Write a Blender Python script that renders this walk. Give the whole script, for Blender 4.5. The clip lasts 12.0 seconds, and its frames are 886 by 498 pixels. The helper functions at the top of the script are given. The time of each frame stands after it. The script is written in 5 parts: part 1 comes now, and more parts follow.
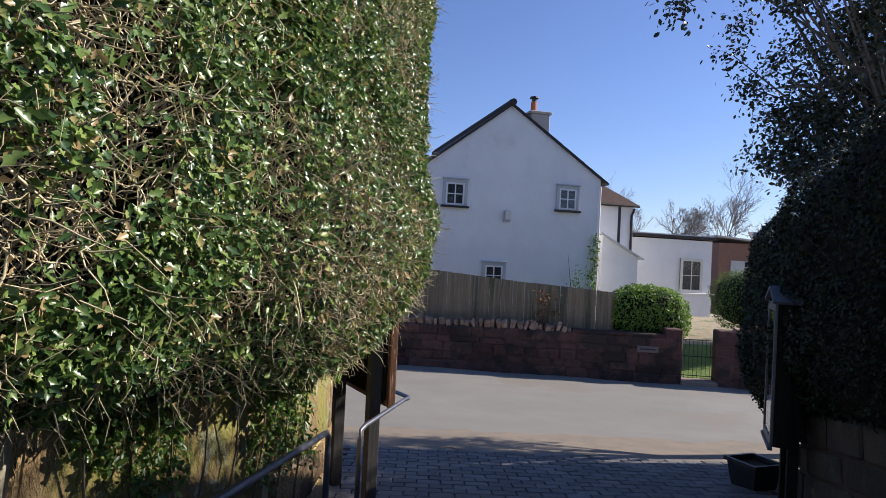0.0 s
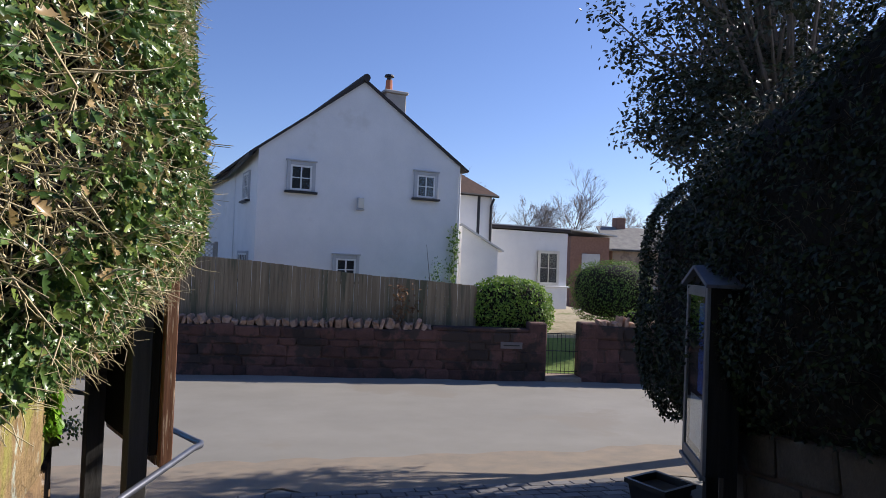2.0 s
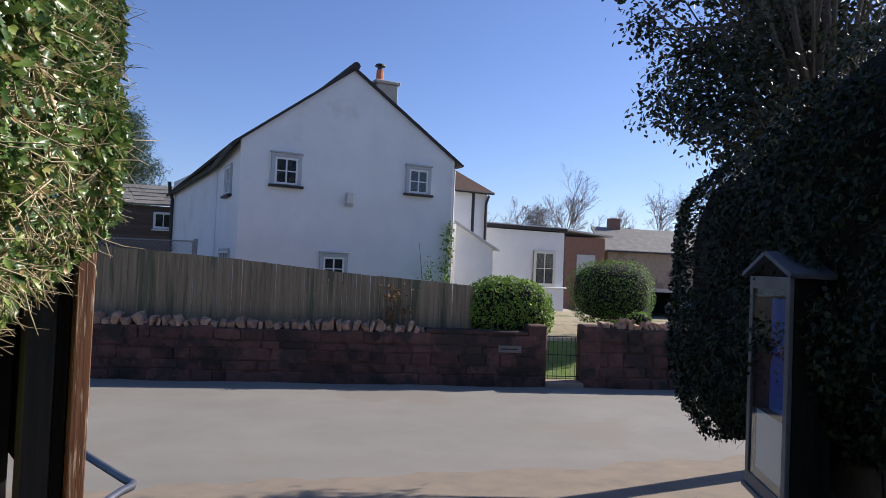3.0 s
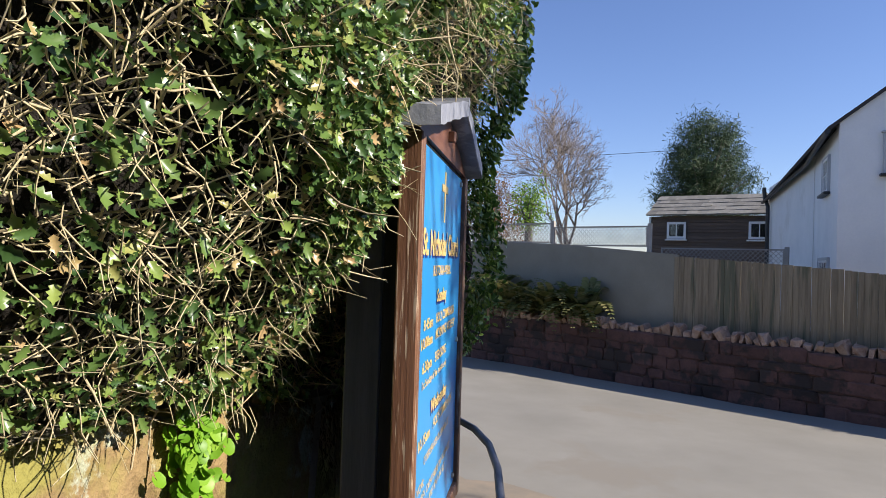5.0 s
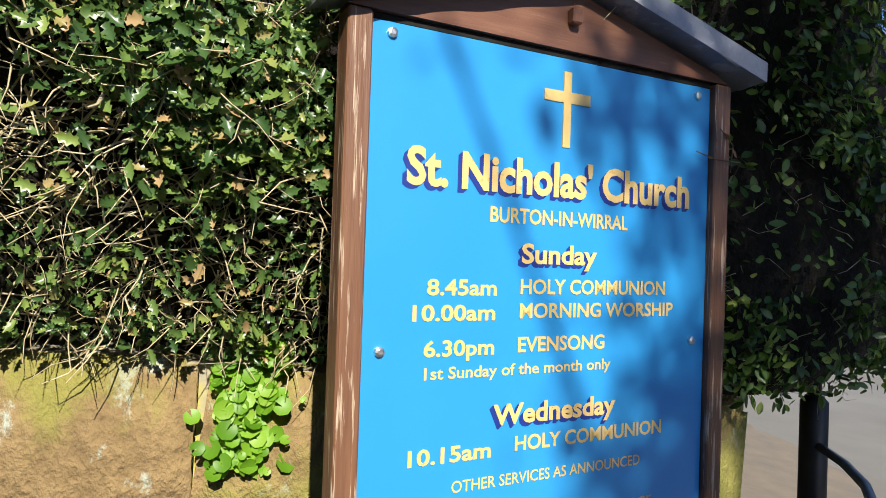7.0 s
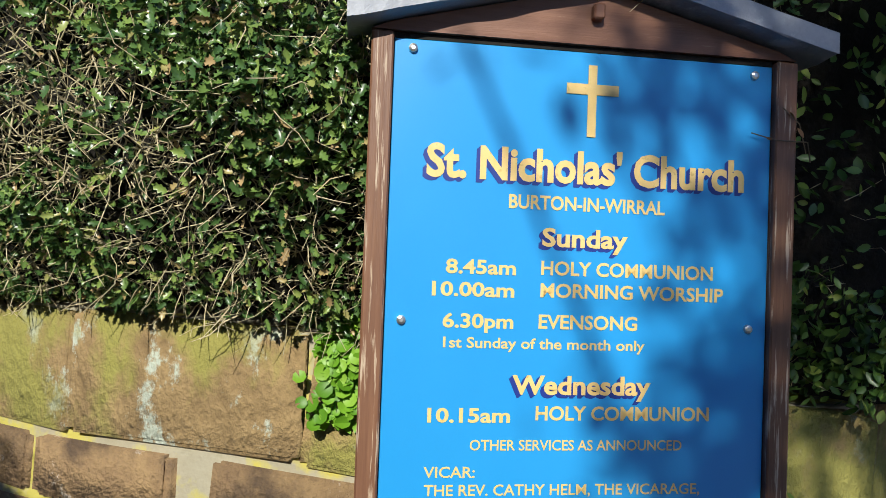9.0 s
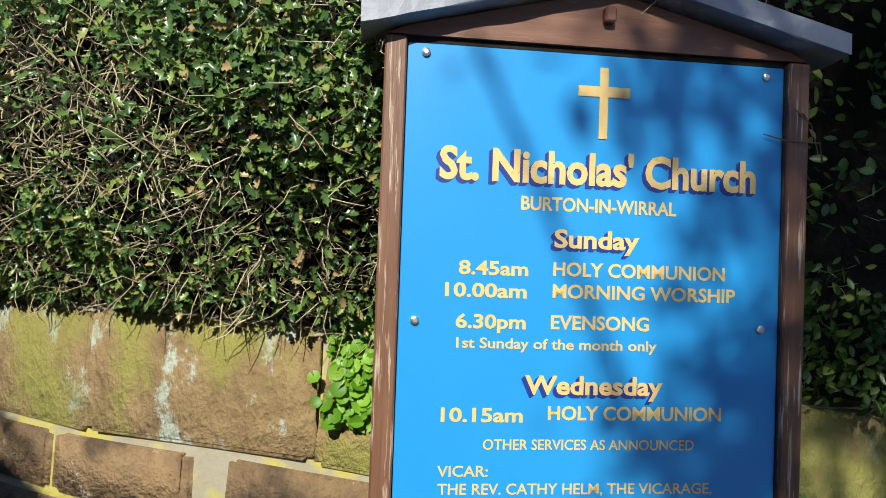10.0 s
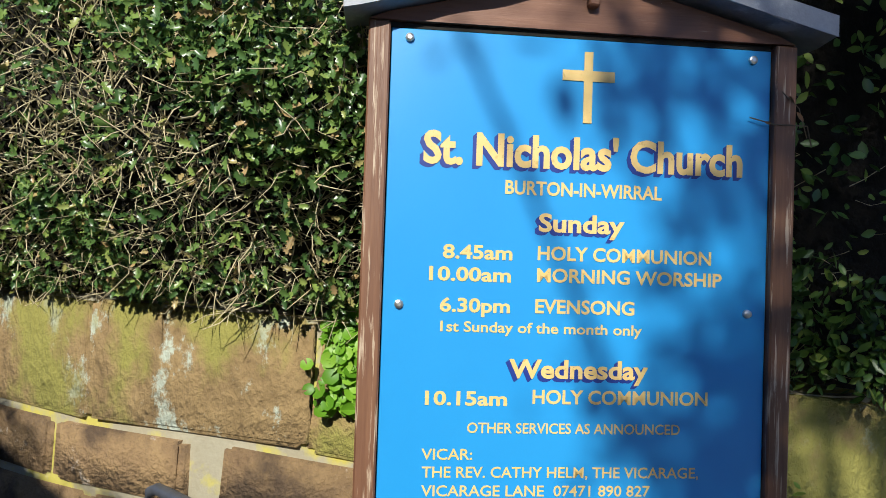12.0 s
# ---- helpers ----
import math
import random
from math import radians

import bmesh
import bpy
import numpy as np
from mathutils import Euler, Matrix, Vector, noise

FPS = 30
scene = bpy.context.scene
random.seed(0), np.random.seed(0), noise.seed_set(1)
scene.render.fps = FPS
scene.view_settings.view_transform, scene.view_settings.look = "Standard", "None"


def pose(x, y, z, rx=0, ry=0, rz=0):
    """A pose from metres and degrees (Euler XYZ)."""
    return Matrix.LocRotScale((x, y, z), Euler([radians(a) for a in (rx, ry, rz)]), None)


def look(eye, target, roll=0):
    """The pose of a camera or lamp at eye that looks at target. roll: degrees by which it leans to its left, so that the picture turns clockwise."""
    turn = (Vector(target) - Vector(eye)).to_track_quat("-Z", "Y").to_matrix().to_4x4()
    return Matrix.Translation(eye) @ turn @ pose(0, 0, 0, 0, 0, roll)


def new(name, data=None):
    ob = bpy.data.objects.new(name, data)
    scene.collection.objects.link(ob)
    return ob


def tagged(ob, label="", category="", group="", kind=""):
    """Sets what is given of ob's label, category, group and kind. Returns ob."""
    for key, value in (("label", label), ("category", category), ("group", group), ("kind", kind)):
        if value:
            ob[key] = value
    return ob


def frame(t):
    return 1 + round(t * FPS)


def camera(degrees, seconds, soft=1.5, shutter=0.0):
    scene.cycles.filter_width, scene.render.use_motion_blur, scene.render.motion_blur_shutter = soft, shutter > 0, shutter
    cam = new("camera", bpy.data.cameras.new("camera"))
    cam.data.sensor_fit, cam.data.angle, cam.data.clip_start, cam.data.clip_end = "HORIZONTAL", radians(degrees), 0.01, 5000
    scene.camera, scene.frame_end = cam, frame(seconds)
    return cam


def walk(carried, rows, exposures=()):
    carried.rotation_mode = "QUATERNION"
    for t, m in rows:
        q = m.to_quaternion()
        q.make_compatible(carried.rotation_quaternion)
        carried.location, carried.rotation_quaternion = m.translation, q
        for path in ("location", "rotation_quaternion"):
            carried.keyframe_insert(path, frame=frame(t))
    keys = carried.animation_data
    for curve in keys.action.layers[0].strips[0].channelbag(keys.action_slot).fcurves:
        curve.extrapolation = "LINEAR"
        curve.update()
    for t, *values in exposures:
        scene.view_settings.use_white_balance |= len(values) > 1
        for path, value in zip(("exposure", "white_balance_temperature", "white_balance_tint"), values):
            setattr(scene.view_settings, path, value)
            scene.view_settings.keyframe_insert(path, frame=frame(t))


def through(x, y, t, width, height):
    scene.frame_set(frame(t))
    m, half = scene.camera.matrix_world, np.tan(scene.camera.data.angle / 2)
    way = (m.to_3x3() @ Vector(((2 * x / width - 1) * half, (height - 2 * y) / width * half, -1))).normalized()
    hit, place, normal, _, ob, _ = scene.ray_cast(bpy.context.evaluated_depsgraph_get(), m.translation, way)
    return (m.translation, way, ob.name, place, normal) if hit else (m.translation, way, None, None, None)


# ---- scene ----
# the fitted walk: seconds, eye, target, roll
PATH = [
    (0, (-0.109, -0.247, 1.835), (-0.064, 1.753, 1.859), 2.9),
    (0.5, (-0.021, 0.196, 1.776), (0.287, 2.172, 1.809), 2.5),
    (1, (0.028, 0.662, 1.737), (0.416, 2.624, 1.777), 2.7),
    (1.5, (0.067, 1.12, 1.745), (0.535, 3.064, 1.782), 2.6),
    (2, (0.187, 1.566, 1.676), (0.672, 3.506, 1.715), 2.3),
    (2.5, (0.255, 2.006, 1.601), (0.749, 3.943, 1.651), 2.4),
    (3, (0.314, 2.496, 1.569), (0.83, 4.427, 1.618), 2.4),
    (3.5, (0.382, 3.055, 1.515), (0.561, 5.047, 1.566), 1.6),
    (3.7, (0.463, 3.221, 1.506), (0.441, 5.22, 1.558), 1.9),
    (5.3, (0.699, 4.131, 1.506), (-0.712, 5.549, 1.531), 1.6),
    (5.5, (0.703, 4.311, 1.502), (-0.852, 5.568, 1.529), 1.6),
    (6, (0.818, 4.716, 1.475), (-1.004, 5.541, 1.513), 2.1),
    (6.5, (0.863, 5.078, 1.418), (-1.106, 5.431, 1.452), 1.9),
    (6.7, (0.856, 5.224, 1.387), (-1.14, 5.424, 1.418), 1.9),
    (8.3, (0.921, 5.835, 1.341), (-0.979, 5.212, 1.367), 2.0),
    (8.5, (0.927, 5.866, 1.326), (-0.958, 5.199, 1.362), 2.1),
    (9, (0.958, 5.876, 1.318), (-0.919, 5.185, 1.355), 2.1),
    (9.5, (0.964, 5.881, 1.316), (-0.907, 5.176, 1.353), 2.1),
    (10, (0.976, 5.877, 1.32), (-0.889, 5.155, 1.357), 2.0),
    (10.5, (0.98, 5.88, 1.318), (-0.873, 5.128, 1.352), 2.1),
    (11, (0.976, 5.897, 1.307), (-0.872, 5.135, 1.348), 1.7),
    (11.5, (0.973, 5.927, 1.302), (-0.878, 5.17, 1.34), 1.9),
    (12, (0.957, 5.944, 1.285), (-0.893, 5.183, 1.321), 1.9),
]
cam = camera(69.0, 12.0, soft=0.8)
walk(cam, [(t, look(e, g, r)) for t, e, g, r in PATH], exposures=[(0.0, 0.36, 6600, 16), (3.7, 0.34, 6600, 16), (5.3, 0.66, 6900, 13), (6.7, 0.58, 6900, 10), (8.3, 0.2, 6500, 6), (12.0, 0.18, 6500, 6)])

# ---- world and sun ----
SUN_AZ, SUN_EL = radians(14), radians(31)
world = bpy.data.worlds.new("world")
scene.world = world
world.use_nodes = True
wnt = world.node_tree
sky = wnt.nodes.new("ShaderNodeTexSky")
sky.sky_type, sky.sun_disc = "NISHITA", False
sky.sun_elevation, sky.sun_rotation = SUN_EL, radians(76)
sky.air_density, sky.dust_density, sky.ozone_density = 1.0, 0.3, 4.0
tint = wnt.nodes.new("ShaderNodeMix")
tint.data_type, tint.blend_type = "RGBA", "MULTIPLY"
tint.inputs["Factor"].default_value = 1.0
tint.inputs[7].default_value = (0.88, 0.92, 1.14, 1)
wnt.links.new(sky.outputs[0], tint.inputs[6])
wnt.links.new(tint.outputs[2], wnt.nodes["Background"].inputs[0])
wnt.nodes["Background"].inputs[1].default_value = 0.105
sun = new("sun", bpy.data.lights.new("sun", "SUN"))
sun.data.energy, sun.data.angle, sun.data.color = 5.0, radians(0.53), (1.0, 0.95, 0.86)
sun.matrix_world = look((math.cos(SUN_AZ) * math.cos(SUN_EL) * 40, math.sin(SUN_AZ) * math.cos(SUN_EL) * 40, math.sin(SUN_EL) * 40), (0, 0, 0))


# ---- materials ----
def surf(name, a, b, scale=4.0, rough=0.8, bump=0.3, fine=60.0, third=None, third_scale=1.3, third_cut=0.58, metal=0.0, depth=0.01, stretch=None, spec=0.5, object_var=0.0, world_space=False, fourth=None, third_detail=6.0, third_rough=0.62):
    """Two-scale mottled surface: a and b are base colours, third a patchy stain."""
    m = bpy.data.materials.new(name)
    m.use_nodes = True
    nt = m.node_tree
    nd, ln = nt.nodes, nt.links
    p = nd["Principled BSDF"]
    p.inputs["Roughness"].default_value, p.inputs["Metallic"].default_value = rough, metal
    p.inputs["Specular IOR Level"].default_value = spec
    co = nd.new("ShaderNodeTexCoord")
    src = co.outputs["Object"]
    if world_space:
        src = nd.new("ShaderNodeNewGeometry").outputs["Position"]
    if stretch:
        mp = nd.new("ShaderNodeMapping")
        mp.inputs["Scale"].default_value = stretch
        ln.new(src, mp.inputs[0])
        src = mp.outputs[0]

    def noise_node(sc, detail=5.0, rough_=0.62):
        n = nd.new("ShaderNodeTexNoise")
        n.inputs["Scale"].default_value, n.inputs["Detail"].default_value = sc, detail
        n.inputs["Roughness"].default_value = rough_
        ln.new(src, n.inputs["Vector"])
        return n.outputs[0]

    def ramp(f, lo, hi):
        r = nd.new("ShaderNodeMapRange")
        r.inputs[1].default_value, r.inputs[2].default_value = lo, hi
        ln.new(f, r.inputs[0])
        return r.outputs[0]

    def mix(f, c1, c2):
        x = nd.new("ShaderNodeMix")
        x.data_type = "RGBA"
        ln.new(f, x.inputs["Factor"])
        for s, c in (("A", c1), ("B", c2)):
            sock = [i for i in x.inputs if i.name == s and i.type == "RGBA"][0]
            if isinstance(c, tuple):
                sock.default_value = (*c, 1)
            else:
                ln.new(c, sock)
        return [o for o in x.outputs if o.type == "RGBA"][0]

    big, small = noise_node(scale), noise_node(fine, 3.0)
    both = nd.new("ShaderNodeMath")
    both.operation = "MULTIPLY_ADD"
    both.inputs[1].default_value = 0.35
    ln.new(small, both.inputs[0])
    ln.new(big, both.inputs[2])
    col = mix(ramp(both.outputs[0], 0.45, 0.9), a, b)
    if third:
        col = mix(ramp(noise_node(third_scale, third_detail, third_rough), third_cut, third_cut + 0.06), col, third)
    if fourth:
        col = mix(ramp(noise_node(fourth[1], 6.0), fourth[2], fourth[2] + 0.12), col, fourth[0])
    if object_var:
        oi = nd.new("ShaderNodeObjectInfo")
        hsv = nd.new("ShaderNodeHueSaturation")
        r = nd.new("ShaderNodeMapRange")
        r.inputs[3].default_value, r.inputs[4].default_value = 1 - object_var, 1 + object_var
        ln.new(oi.outputs["Random"], r.inputs[0])
        ln.new(r.outputs[0], hsv.inputs["Value"])
        ln.new(col, hsv.inputs["Color"])
        col = hsv.outputs[0]
    ln.new(col, p.inputs["Base Color"])
    if bump:
        bn = nd.new("ShaderNodeBump")
        bn.inputs["Strength"].default_value, bn.inputs["Distance"].default_value = bump, depth
        ln.new(both.outputs[0], bn.inputs["Height"])
        ln.new(bn.outputs[0], p.inputs["Normal"])
    return m


def leafmat(name, cols, rough=0.4, through=0.25, spec=0.5):
    """Leaves: colour varies from leaf to leaf, some light passes through."""
    m = bpy.data.materials.new(name)
    m.use_nodes = True
    nd, ln = m.node_tree.nodes, m.node_tree.links
    p = nd["Principled BSDF"]
    p.inputs["Roughness"].default_value = rough
    p.inputs["Specular IOR Level"].default_value = spec
    geo = nd.new("ShaderNodeNewGeometry")
    cr = nd.new("ShaderNodeValToRGB")
    while len(cr.color_ramp.elements) < len(cols):
        cr.color_ramp.elements.new(0.5)
    for i, (e, (pos, c)) in enumerate(zip(cr.color_ramp.elements, cols)):
        e.position, e.color = pos, (*c, 1)
    ln.new(geo.outputs["Random Per Island"], cr.inputs[0])
    ln.new(cr.outputs[0], p.inputs["Base Color"])
    if through:
        tr = nd.new("ShaderNodeBsdfTranslucent")
        ln.new(cr.outputs[0], tr.inputs["Color"])
        ms = nd.new("ShaderNodeMixShader")
        ms.inputs[0].default_value = through
        ln.new(p.outputs[0], ms.inputs[1])
        ln.new(tr.outputs[0], ms.inputs[2])
        ln.new(ms.outputs[0], nd["Material Output"].inputs["Surface"])
    return m


def glassmat(name, tint=(0.9, 0.95, 0.95)):
    m = bpy.data.materials.new(name)
    m.use_nodes = True
    p = m.node_tree.nodes["Principled BSDF"]
    p.inputs["Base Color"].default_value = (*tint, 1)
    p.inputs["Roughness"].default_value = 0.02
    p.inputs["Transmission Weight"].default_value = 1.0
    p.inputs["IOR"].default_value = 1.45
    return m


M_ROAD = surf("asphalt_worn", (0.212, 0.203, 0.176), (0.278, 0.264, 0.23), 0.6, 0.85, 0.5, 90, (0.235, 0.215, 0.18), 0.35, 0.56, depth=0.006)
M_GRIT = surf("gritty_road_edge", (0.3, 0.24, 0.175), (0.2, 0.175, 0.14), 3, 0.95, 0.6, 80, depth=0.008)
M_PAVER = surf("paver_blue_grey", (0.12, 0.12, 0.125), (0.19, 0.18, 0.17), 5, 0.8, 0.4, 70, object_var=0.25, world_space=True)
M_JOINT = surf("paver_joint_sand", (0.06, 0.055, 0.045), (0.1, 0.09, 0.07), 9, 0.95, 0.4)
# base tone lowered to carry the dappled shade on the lower courses
M_STONE = surf("yellow_sandstone", (0.2, 0.125, 0.068), (0.34, 0.225, 0.11), 7, 0.9, 0.9, 55, (0.56, 0.48, 0.4), 6.0, 0.6, object_var=0.16, depth=0.05, world_space=True, fourth=((0.1, 0.065, 0.04), 3.2, 0.48), third_detail=12.0, third_rough=0.74)
M_STONETOP = surf("mossy_sandstone", (0.18, 0.118, 0.055), (0.36, 0.25, 0.118), 9, 0.95, 0.7, 38, (0.44, 0.48, 0.4), 5.0, 0.55, object_var=0.1, depth=0.06, world_space=True, stretch=(1.1, 1.1, 0.8), fourth=((0.27, 0.25, 0.065), 2.6, 0.46), third_detail=12.0, third_rough=0.74)
M_MORTAR = surf("lime_mortar", (0.42, 0.385, 0.29), (0.32, 0.285, 0.2), 7, 0.95, 0.6, 70, (0.5, 0.44, 0.1), 2.2, 0.55, world_space=True)
M_RED = surf("red_sandstone", (0.075, 0.04, 0.034), (0.15, 0.075, 0.06), 4, 0.95, 0.9, 30, (0.05, 0.036, 0.03), 1.6, 0.5, object_var=0.3, depth=0.03, world_space=True)
M_REDCAP = surf("pale_red_coping_stone", (0.28, 0.16, 0.105), (0.52, 0.36, 0.26), 9, 0.95, 0.7, 40, object_var=0.25, depth=0.02, world_space=True)
M_PLAQUE = surf("dull_name_plate", (0.15, 0.135, 0.135), (0.2, 0.18, 0.175), 6, 0.7, 0.1)
M_REDJOINT = surf("dark_joint", (0.075, 0.048, 0.04), (0.11, 0.075, 0.06), 6, 0.95, 0.5)
M_FENCE = surf("weathered_fence_wood", (0.19, 0.145, 0.09), (0.34, 0.265, 0.17), 5, 0.85, 0.5, 50, (0.13, 0.125, 0.075), 1.6, 0.55, object_var=0.13, stretch=(3, 3, 0.16), world_space=True)
M_GREYWALL = surf("grey_render", (0.23, 0.213, 0.165), (0.3, 0.278, 0.22), 1.2, 0.9, 0.3, 30)
M_WHITE = surf("white_painted_render", (0.8, 0.79, 0.77), (0.7, 0.7, 0.69), 1.3, 0.8, 0.25, 25, (0.68, 0.67, 0.64), 0.5, 0.6, depth=0.015)
M_GREYPAINT = surf("grey_painted_surround", (0.48, 0.49, 0.5), (0.4, 0.41, 0.42), 4, 0.6, 0.1)
M_CASEPAINT = surf("weathered_grey_aluminium", (0.12, 0.12, 0.13), (0.2, 0.2, 0.21), 8, 0.45, 0.1, metal=0.3)
M_FRAMEW = surf("white_window_paint", (0.78, 0.78, 0.76), (0.7, 0.7, 0.69), 6, 0.45, 0.05)
M_CREAM = surf("cream_paint", (0.68, 0.65, 0.56), (0.6, 0.57, 0.5), 4, 0.6, 0.1)
M_DARKROOM = surf("dark_interior", (0.02, 0.02, 0.022), (0.035, 0.035, 0.035), 2, 0.9, 0)
M_BLACK = surf("black_paint", (0.012, 0.012, 0.013), (0.025, 0.024, 0.023), 8, 0.45, 0.1)
M_BLACKWOOD = surf("black_stained_timber", (0.01, 0.009, 0.008), (0.022, 0.02, 0.017), 6, 0.8, 0.3, 40, stretch=(6, 6, 0.5), spec=0.2)
M_GREYWOOD = surf("dark_grey_timber", (0.045, 0.045, 0.042), (0.075, 0.073, 0.07), 6, 0.8, 0.3, 40, stretch=(6, 6, 0.5))
M_RAIL = surf("grey_metal_rail", (0.09, 0.1, 0.13), (0.16, 0.17, 0.2), 9, 0.45, 0.1, metal=0.5)
M_SLATE = surf("grey_slate", (0.16, 0.155, 0.14), (0.26, 0.25, 0.22), 3, 0.8, 0.4, 30, (0.3, 0.27, 0.12), 1.5, 0.62, object_var=0.2)
M_ROOFDARK = surf("dark_roof_tile", (0.03, 0.026, 0.026), (0.05, 0.044, 0.042), 4, 0.9, 0.4, 30)
M_TILE = surf("brown_clay_tile", (0.05, 0.029, 0.022), (0.085, 0.046, 0.034), 6, 0.95, 0.4, 30, object_var=0.2)
M_BRICK = surf("red_brick", (0.18, 0.095, 0.072), (0.26, 0.15, 0.112), 8, 0.9, 0.3, 30, object_var=0.15)
M_OLDBRICK = surf("old_brown_brick", (0.26, 0.2, 0.15), (0.36, 0.28, 0.21), 5, 0.9, 0.4, 25, (0.2, 0.15, 0.12), 0.9, 0.55, world_space=True)
# stone for the right wall, its shade put into a darker colour
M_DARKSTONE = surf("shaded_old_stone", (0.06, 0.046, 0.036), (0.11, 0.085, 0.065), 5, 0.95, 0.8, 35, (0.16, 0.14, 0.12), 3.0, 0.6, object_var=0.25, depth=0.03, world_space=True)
M_POT = surf("terracotta", (0.45, 0.14, 0.07), (0.55, 0.2, 0.1), 8, 0.8, 0.2)
M_CHIM = surf("cement_render", (0.42, 0.38, 0.33), (0.5, 0.46, 0.4), 4, 0.9, 0.3)
M_SHED = surf("dark_brown_shed_board", (0.085, 0.062, 0.048), (0.14, 0.1, 0.075), 5, 0.85, 0.3, 30, stretch=(0.4, 1, 6), object_var=0.2)
M_LATTICE = surf("grey_trellis_wood", (0.3, 0.28, 0.25), (0.4, 0.37, 0.33), 5, 0.85, 0.1)
M_LEADD = surf("old_dark_lead", (0.1, 0.11, 0.14), (0.17, 0.18, 0.22), 9, 0.6, 0.3, 30)
M_LEAD = surf("lead_sheet", (0.2, 0.215, 0.25), (0.34, 0.355, 0.4), 11, 0.55, 0.5, 30, (0.42, 0.44, 0.48), 7, 0.57, metal=0.1, depth=0.01)
M_BROWN = surf("brown_stained_oak", (0.12, 0.05, 0.028), (0.23, 0.11, 0.058), 14, 0.5, 0.6, 80, (0.5, 0.38, 0.27), 34, 0.57, stretch=(3, 3, 0.14), depth=0.004)
M_BROWNH = surf("brown_stained_pediment", (0.15, 0.06, 0.034), (0.22, 0.1, 0.058), 10, 0.5, 0.35, 60, (0.36, 0.26, 0.18), 20, 0.64, stretch=(0.25, 3, 4), depth=0.004)
M_BLUE = surf("blue_enamel_board", (0.02, 0.28, 0.66), (0.024, 0.3, 0.68), 3, 0.32, 0.03, 200)
M_GOLD = surf("gold_lettering", (0.72, 0.5, 0.17), (0.8, 0.58, 0.24), 30, 0.42, 0.1, 300, (0.62, 0.42, 0.14), 60, 0.6)
M_NAVY = surf("navy_letter_shadow", (0.01, 0.03, 0.22), (0.014, 0.04, 0.26), 20, 0.4, 0)
M_STEEL = surf("steel_screw", (0.6, 0.6, 0.58), (0.7, 0.7, 0.68), 40, 0.3, 0.1, metal=0.9)
M_PAPER = surf("white_paper", (0.75, 0.75, 0.74), (0.68, 0.68, 0.68), 9, 0.8, 0)
M_POSTER = surf("blue_poster", (0.03, 0.13, 0.55), (0.04, 0.16, 0.62), 3, 0.6, 0)
M_DIRT = surf("garden_soil", (0.07, 0.05, 0.035), (0.12, 0.09, 0.06), 5, 1, 0.6)
M_LAWN = surf("lawn", (0.1, 0.17, 0.03), (0.16, 0.24, 0.05), 3, 0.95, 0.8, 60, (0.2, 0.2, 0.08), 1.0, 0.6, depth=0.03)
M_GRAVEL = surf("pale_gravel", (0.3, 0.25, 0.15), (0.42, 0.36, 0.24), 5, 0.95, 0.6, 120, (0.18, 0.19, 0.07), 0.9, 0.55, depth=0.01)
M_CARW = surf("white_car_paint", (0.75, 0.75, 0.76), (0.78, 0.78, 0.78), 2, 0.25, 0)
# near-black: the shade between leaves is put into this colour
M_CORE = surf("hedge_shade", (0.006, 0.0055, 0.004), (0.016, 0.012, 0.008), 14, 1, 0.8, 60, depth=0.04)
M_TWIG = surf("holly_twig", (0.42, 0.35, 0.2), (0.66, 0.57, 0.38), 20, 0.8, 0.2, 90)
M_TWIGD = surf("dark_twig", (0.1, 0.075, 0.05), (0.16, 0.125, 0.085), 20, 0.85, 0.2, 90)
M_BARK = surf("bark_grey", (0.12, 0.1, 0.085), (0.2, 0.17, 0.145), 10, 0.9, 0.5)
M_BARKFAR = surf("bare_branch_brown", (0.17, 0.14, 0.12), (0.25, 0.21, 0.18), 4, 0.9, 0)
M_HOLLY = leafmat("holly_leaf", [(0, (0.04, 0.095, 0.028)), (0.4, (0.085, 0.165, 0.045)), (0.7, (0.16, 0.26, 0.065)), (0.88, (0.27, 0.37, 0.09)), (0.965, (0.47, 0.33, 0.16))], 0.3, 0.2, 0.5)
M_PRIVET = leafmat("privet_leaf", [(0, (0.04, 0.09, 0.02)), (0.5, (0.08, 0.165, 0.034)), (0.85, (0.17, 0.28, 0.05)), (0.97, (0.3, 0.38, 0.08))], 0.36, 0.28)
# leaf colours taken down to near-black to carry the hedge's shade
M_DARKLEAF = leafmat("shade_darkened_hedge_leaf", [(0, (0.008, 0.014, 0.006)), (0.6, (0.016, 0.028, 0.01)), (0.95, (0.038, 0.056, 0.017))], 0.55, 0.06, 0.3)
M_TREELEAF = leafmat("evergreen_oak_leaf", [(0, (0.018, 0.026, 0.016)), (0.6, (0.034, 0.046, 0.026)), (0.95, (0.06, 0.075, 0.035))], 0.38, 0.15, 0.5)
M_BUSH = leafmat("bright_bush_leaf", [(0, (0.08, 0.17, 0.02)), (0.5, (0.17, 0.31, 0.04)), (1.0, (0.33, 0.46, 0.07))], 0.6, 0.4)
M_BUSHD = leafmat("clipped_bush_leaf", [(0, (0.06, 0.13, 0.022)), (0.6, (0.13, 0.23, 0.04)), (1.0, (0.22, 0.33, 0.07))], 0.65, 0.3)
M_PINE = leafmat("pine_needle", [(0, (0.015, 0.04, 0.015)), (0.6, (0.035, 0.075, 0.025)), (1.0, (0.07, 0.11, 0.035))], 0.6, 0.15)
M_FERN = leafmat("fern_frond", [(0, (0.1, 0.13, 0.025)), (0.6, (0.22, 0.22, 0.07)), (1.0, (0.32, 0.28, 0.11))], 0.6, 0.3)
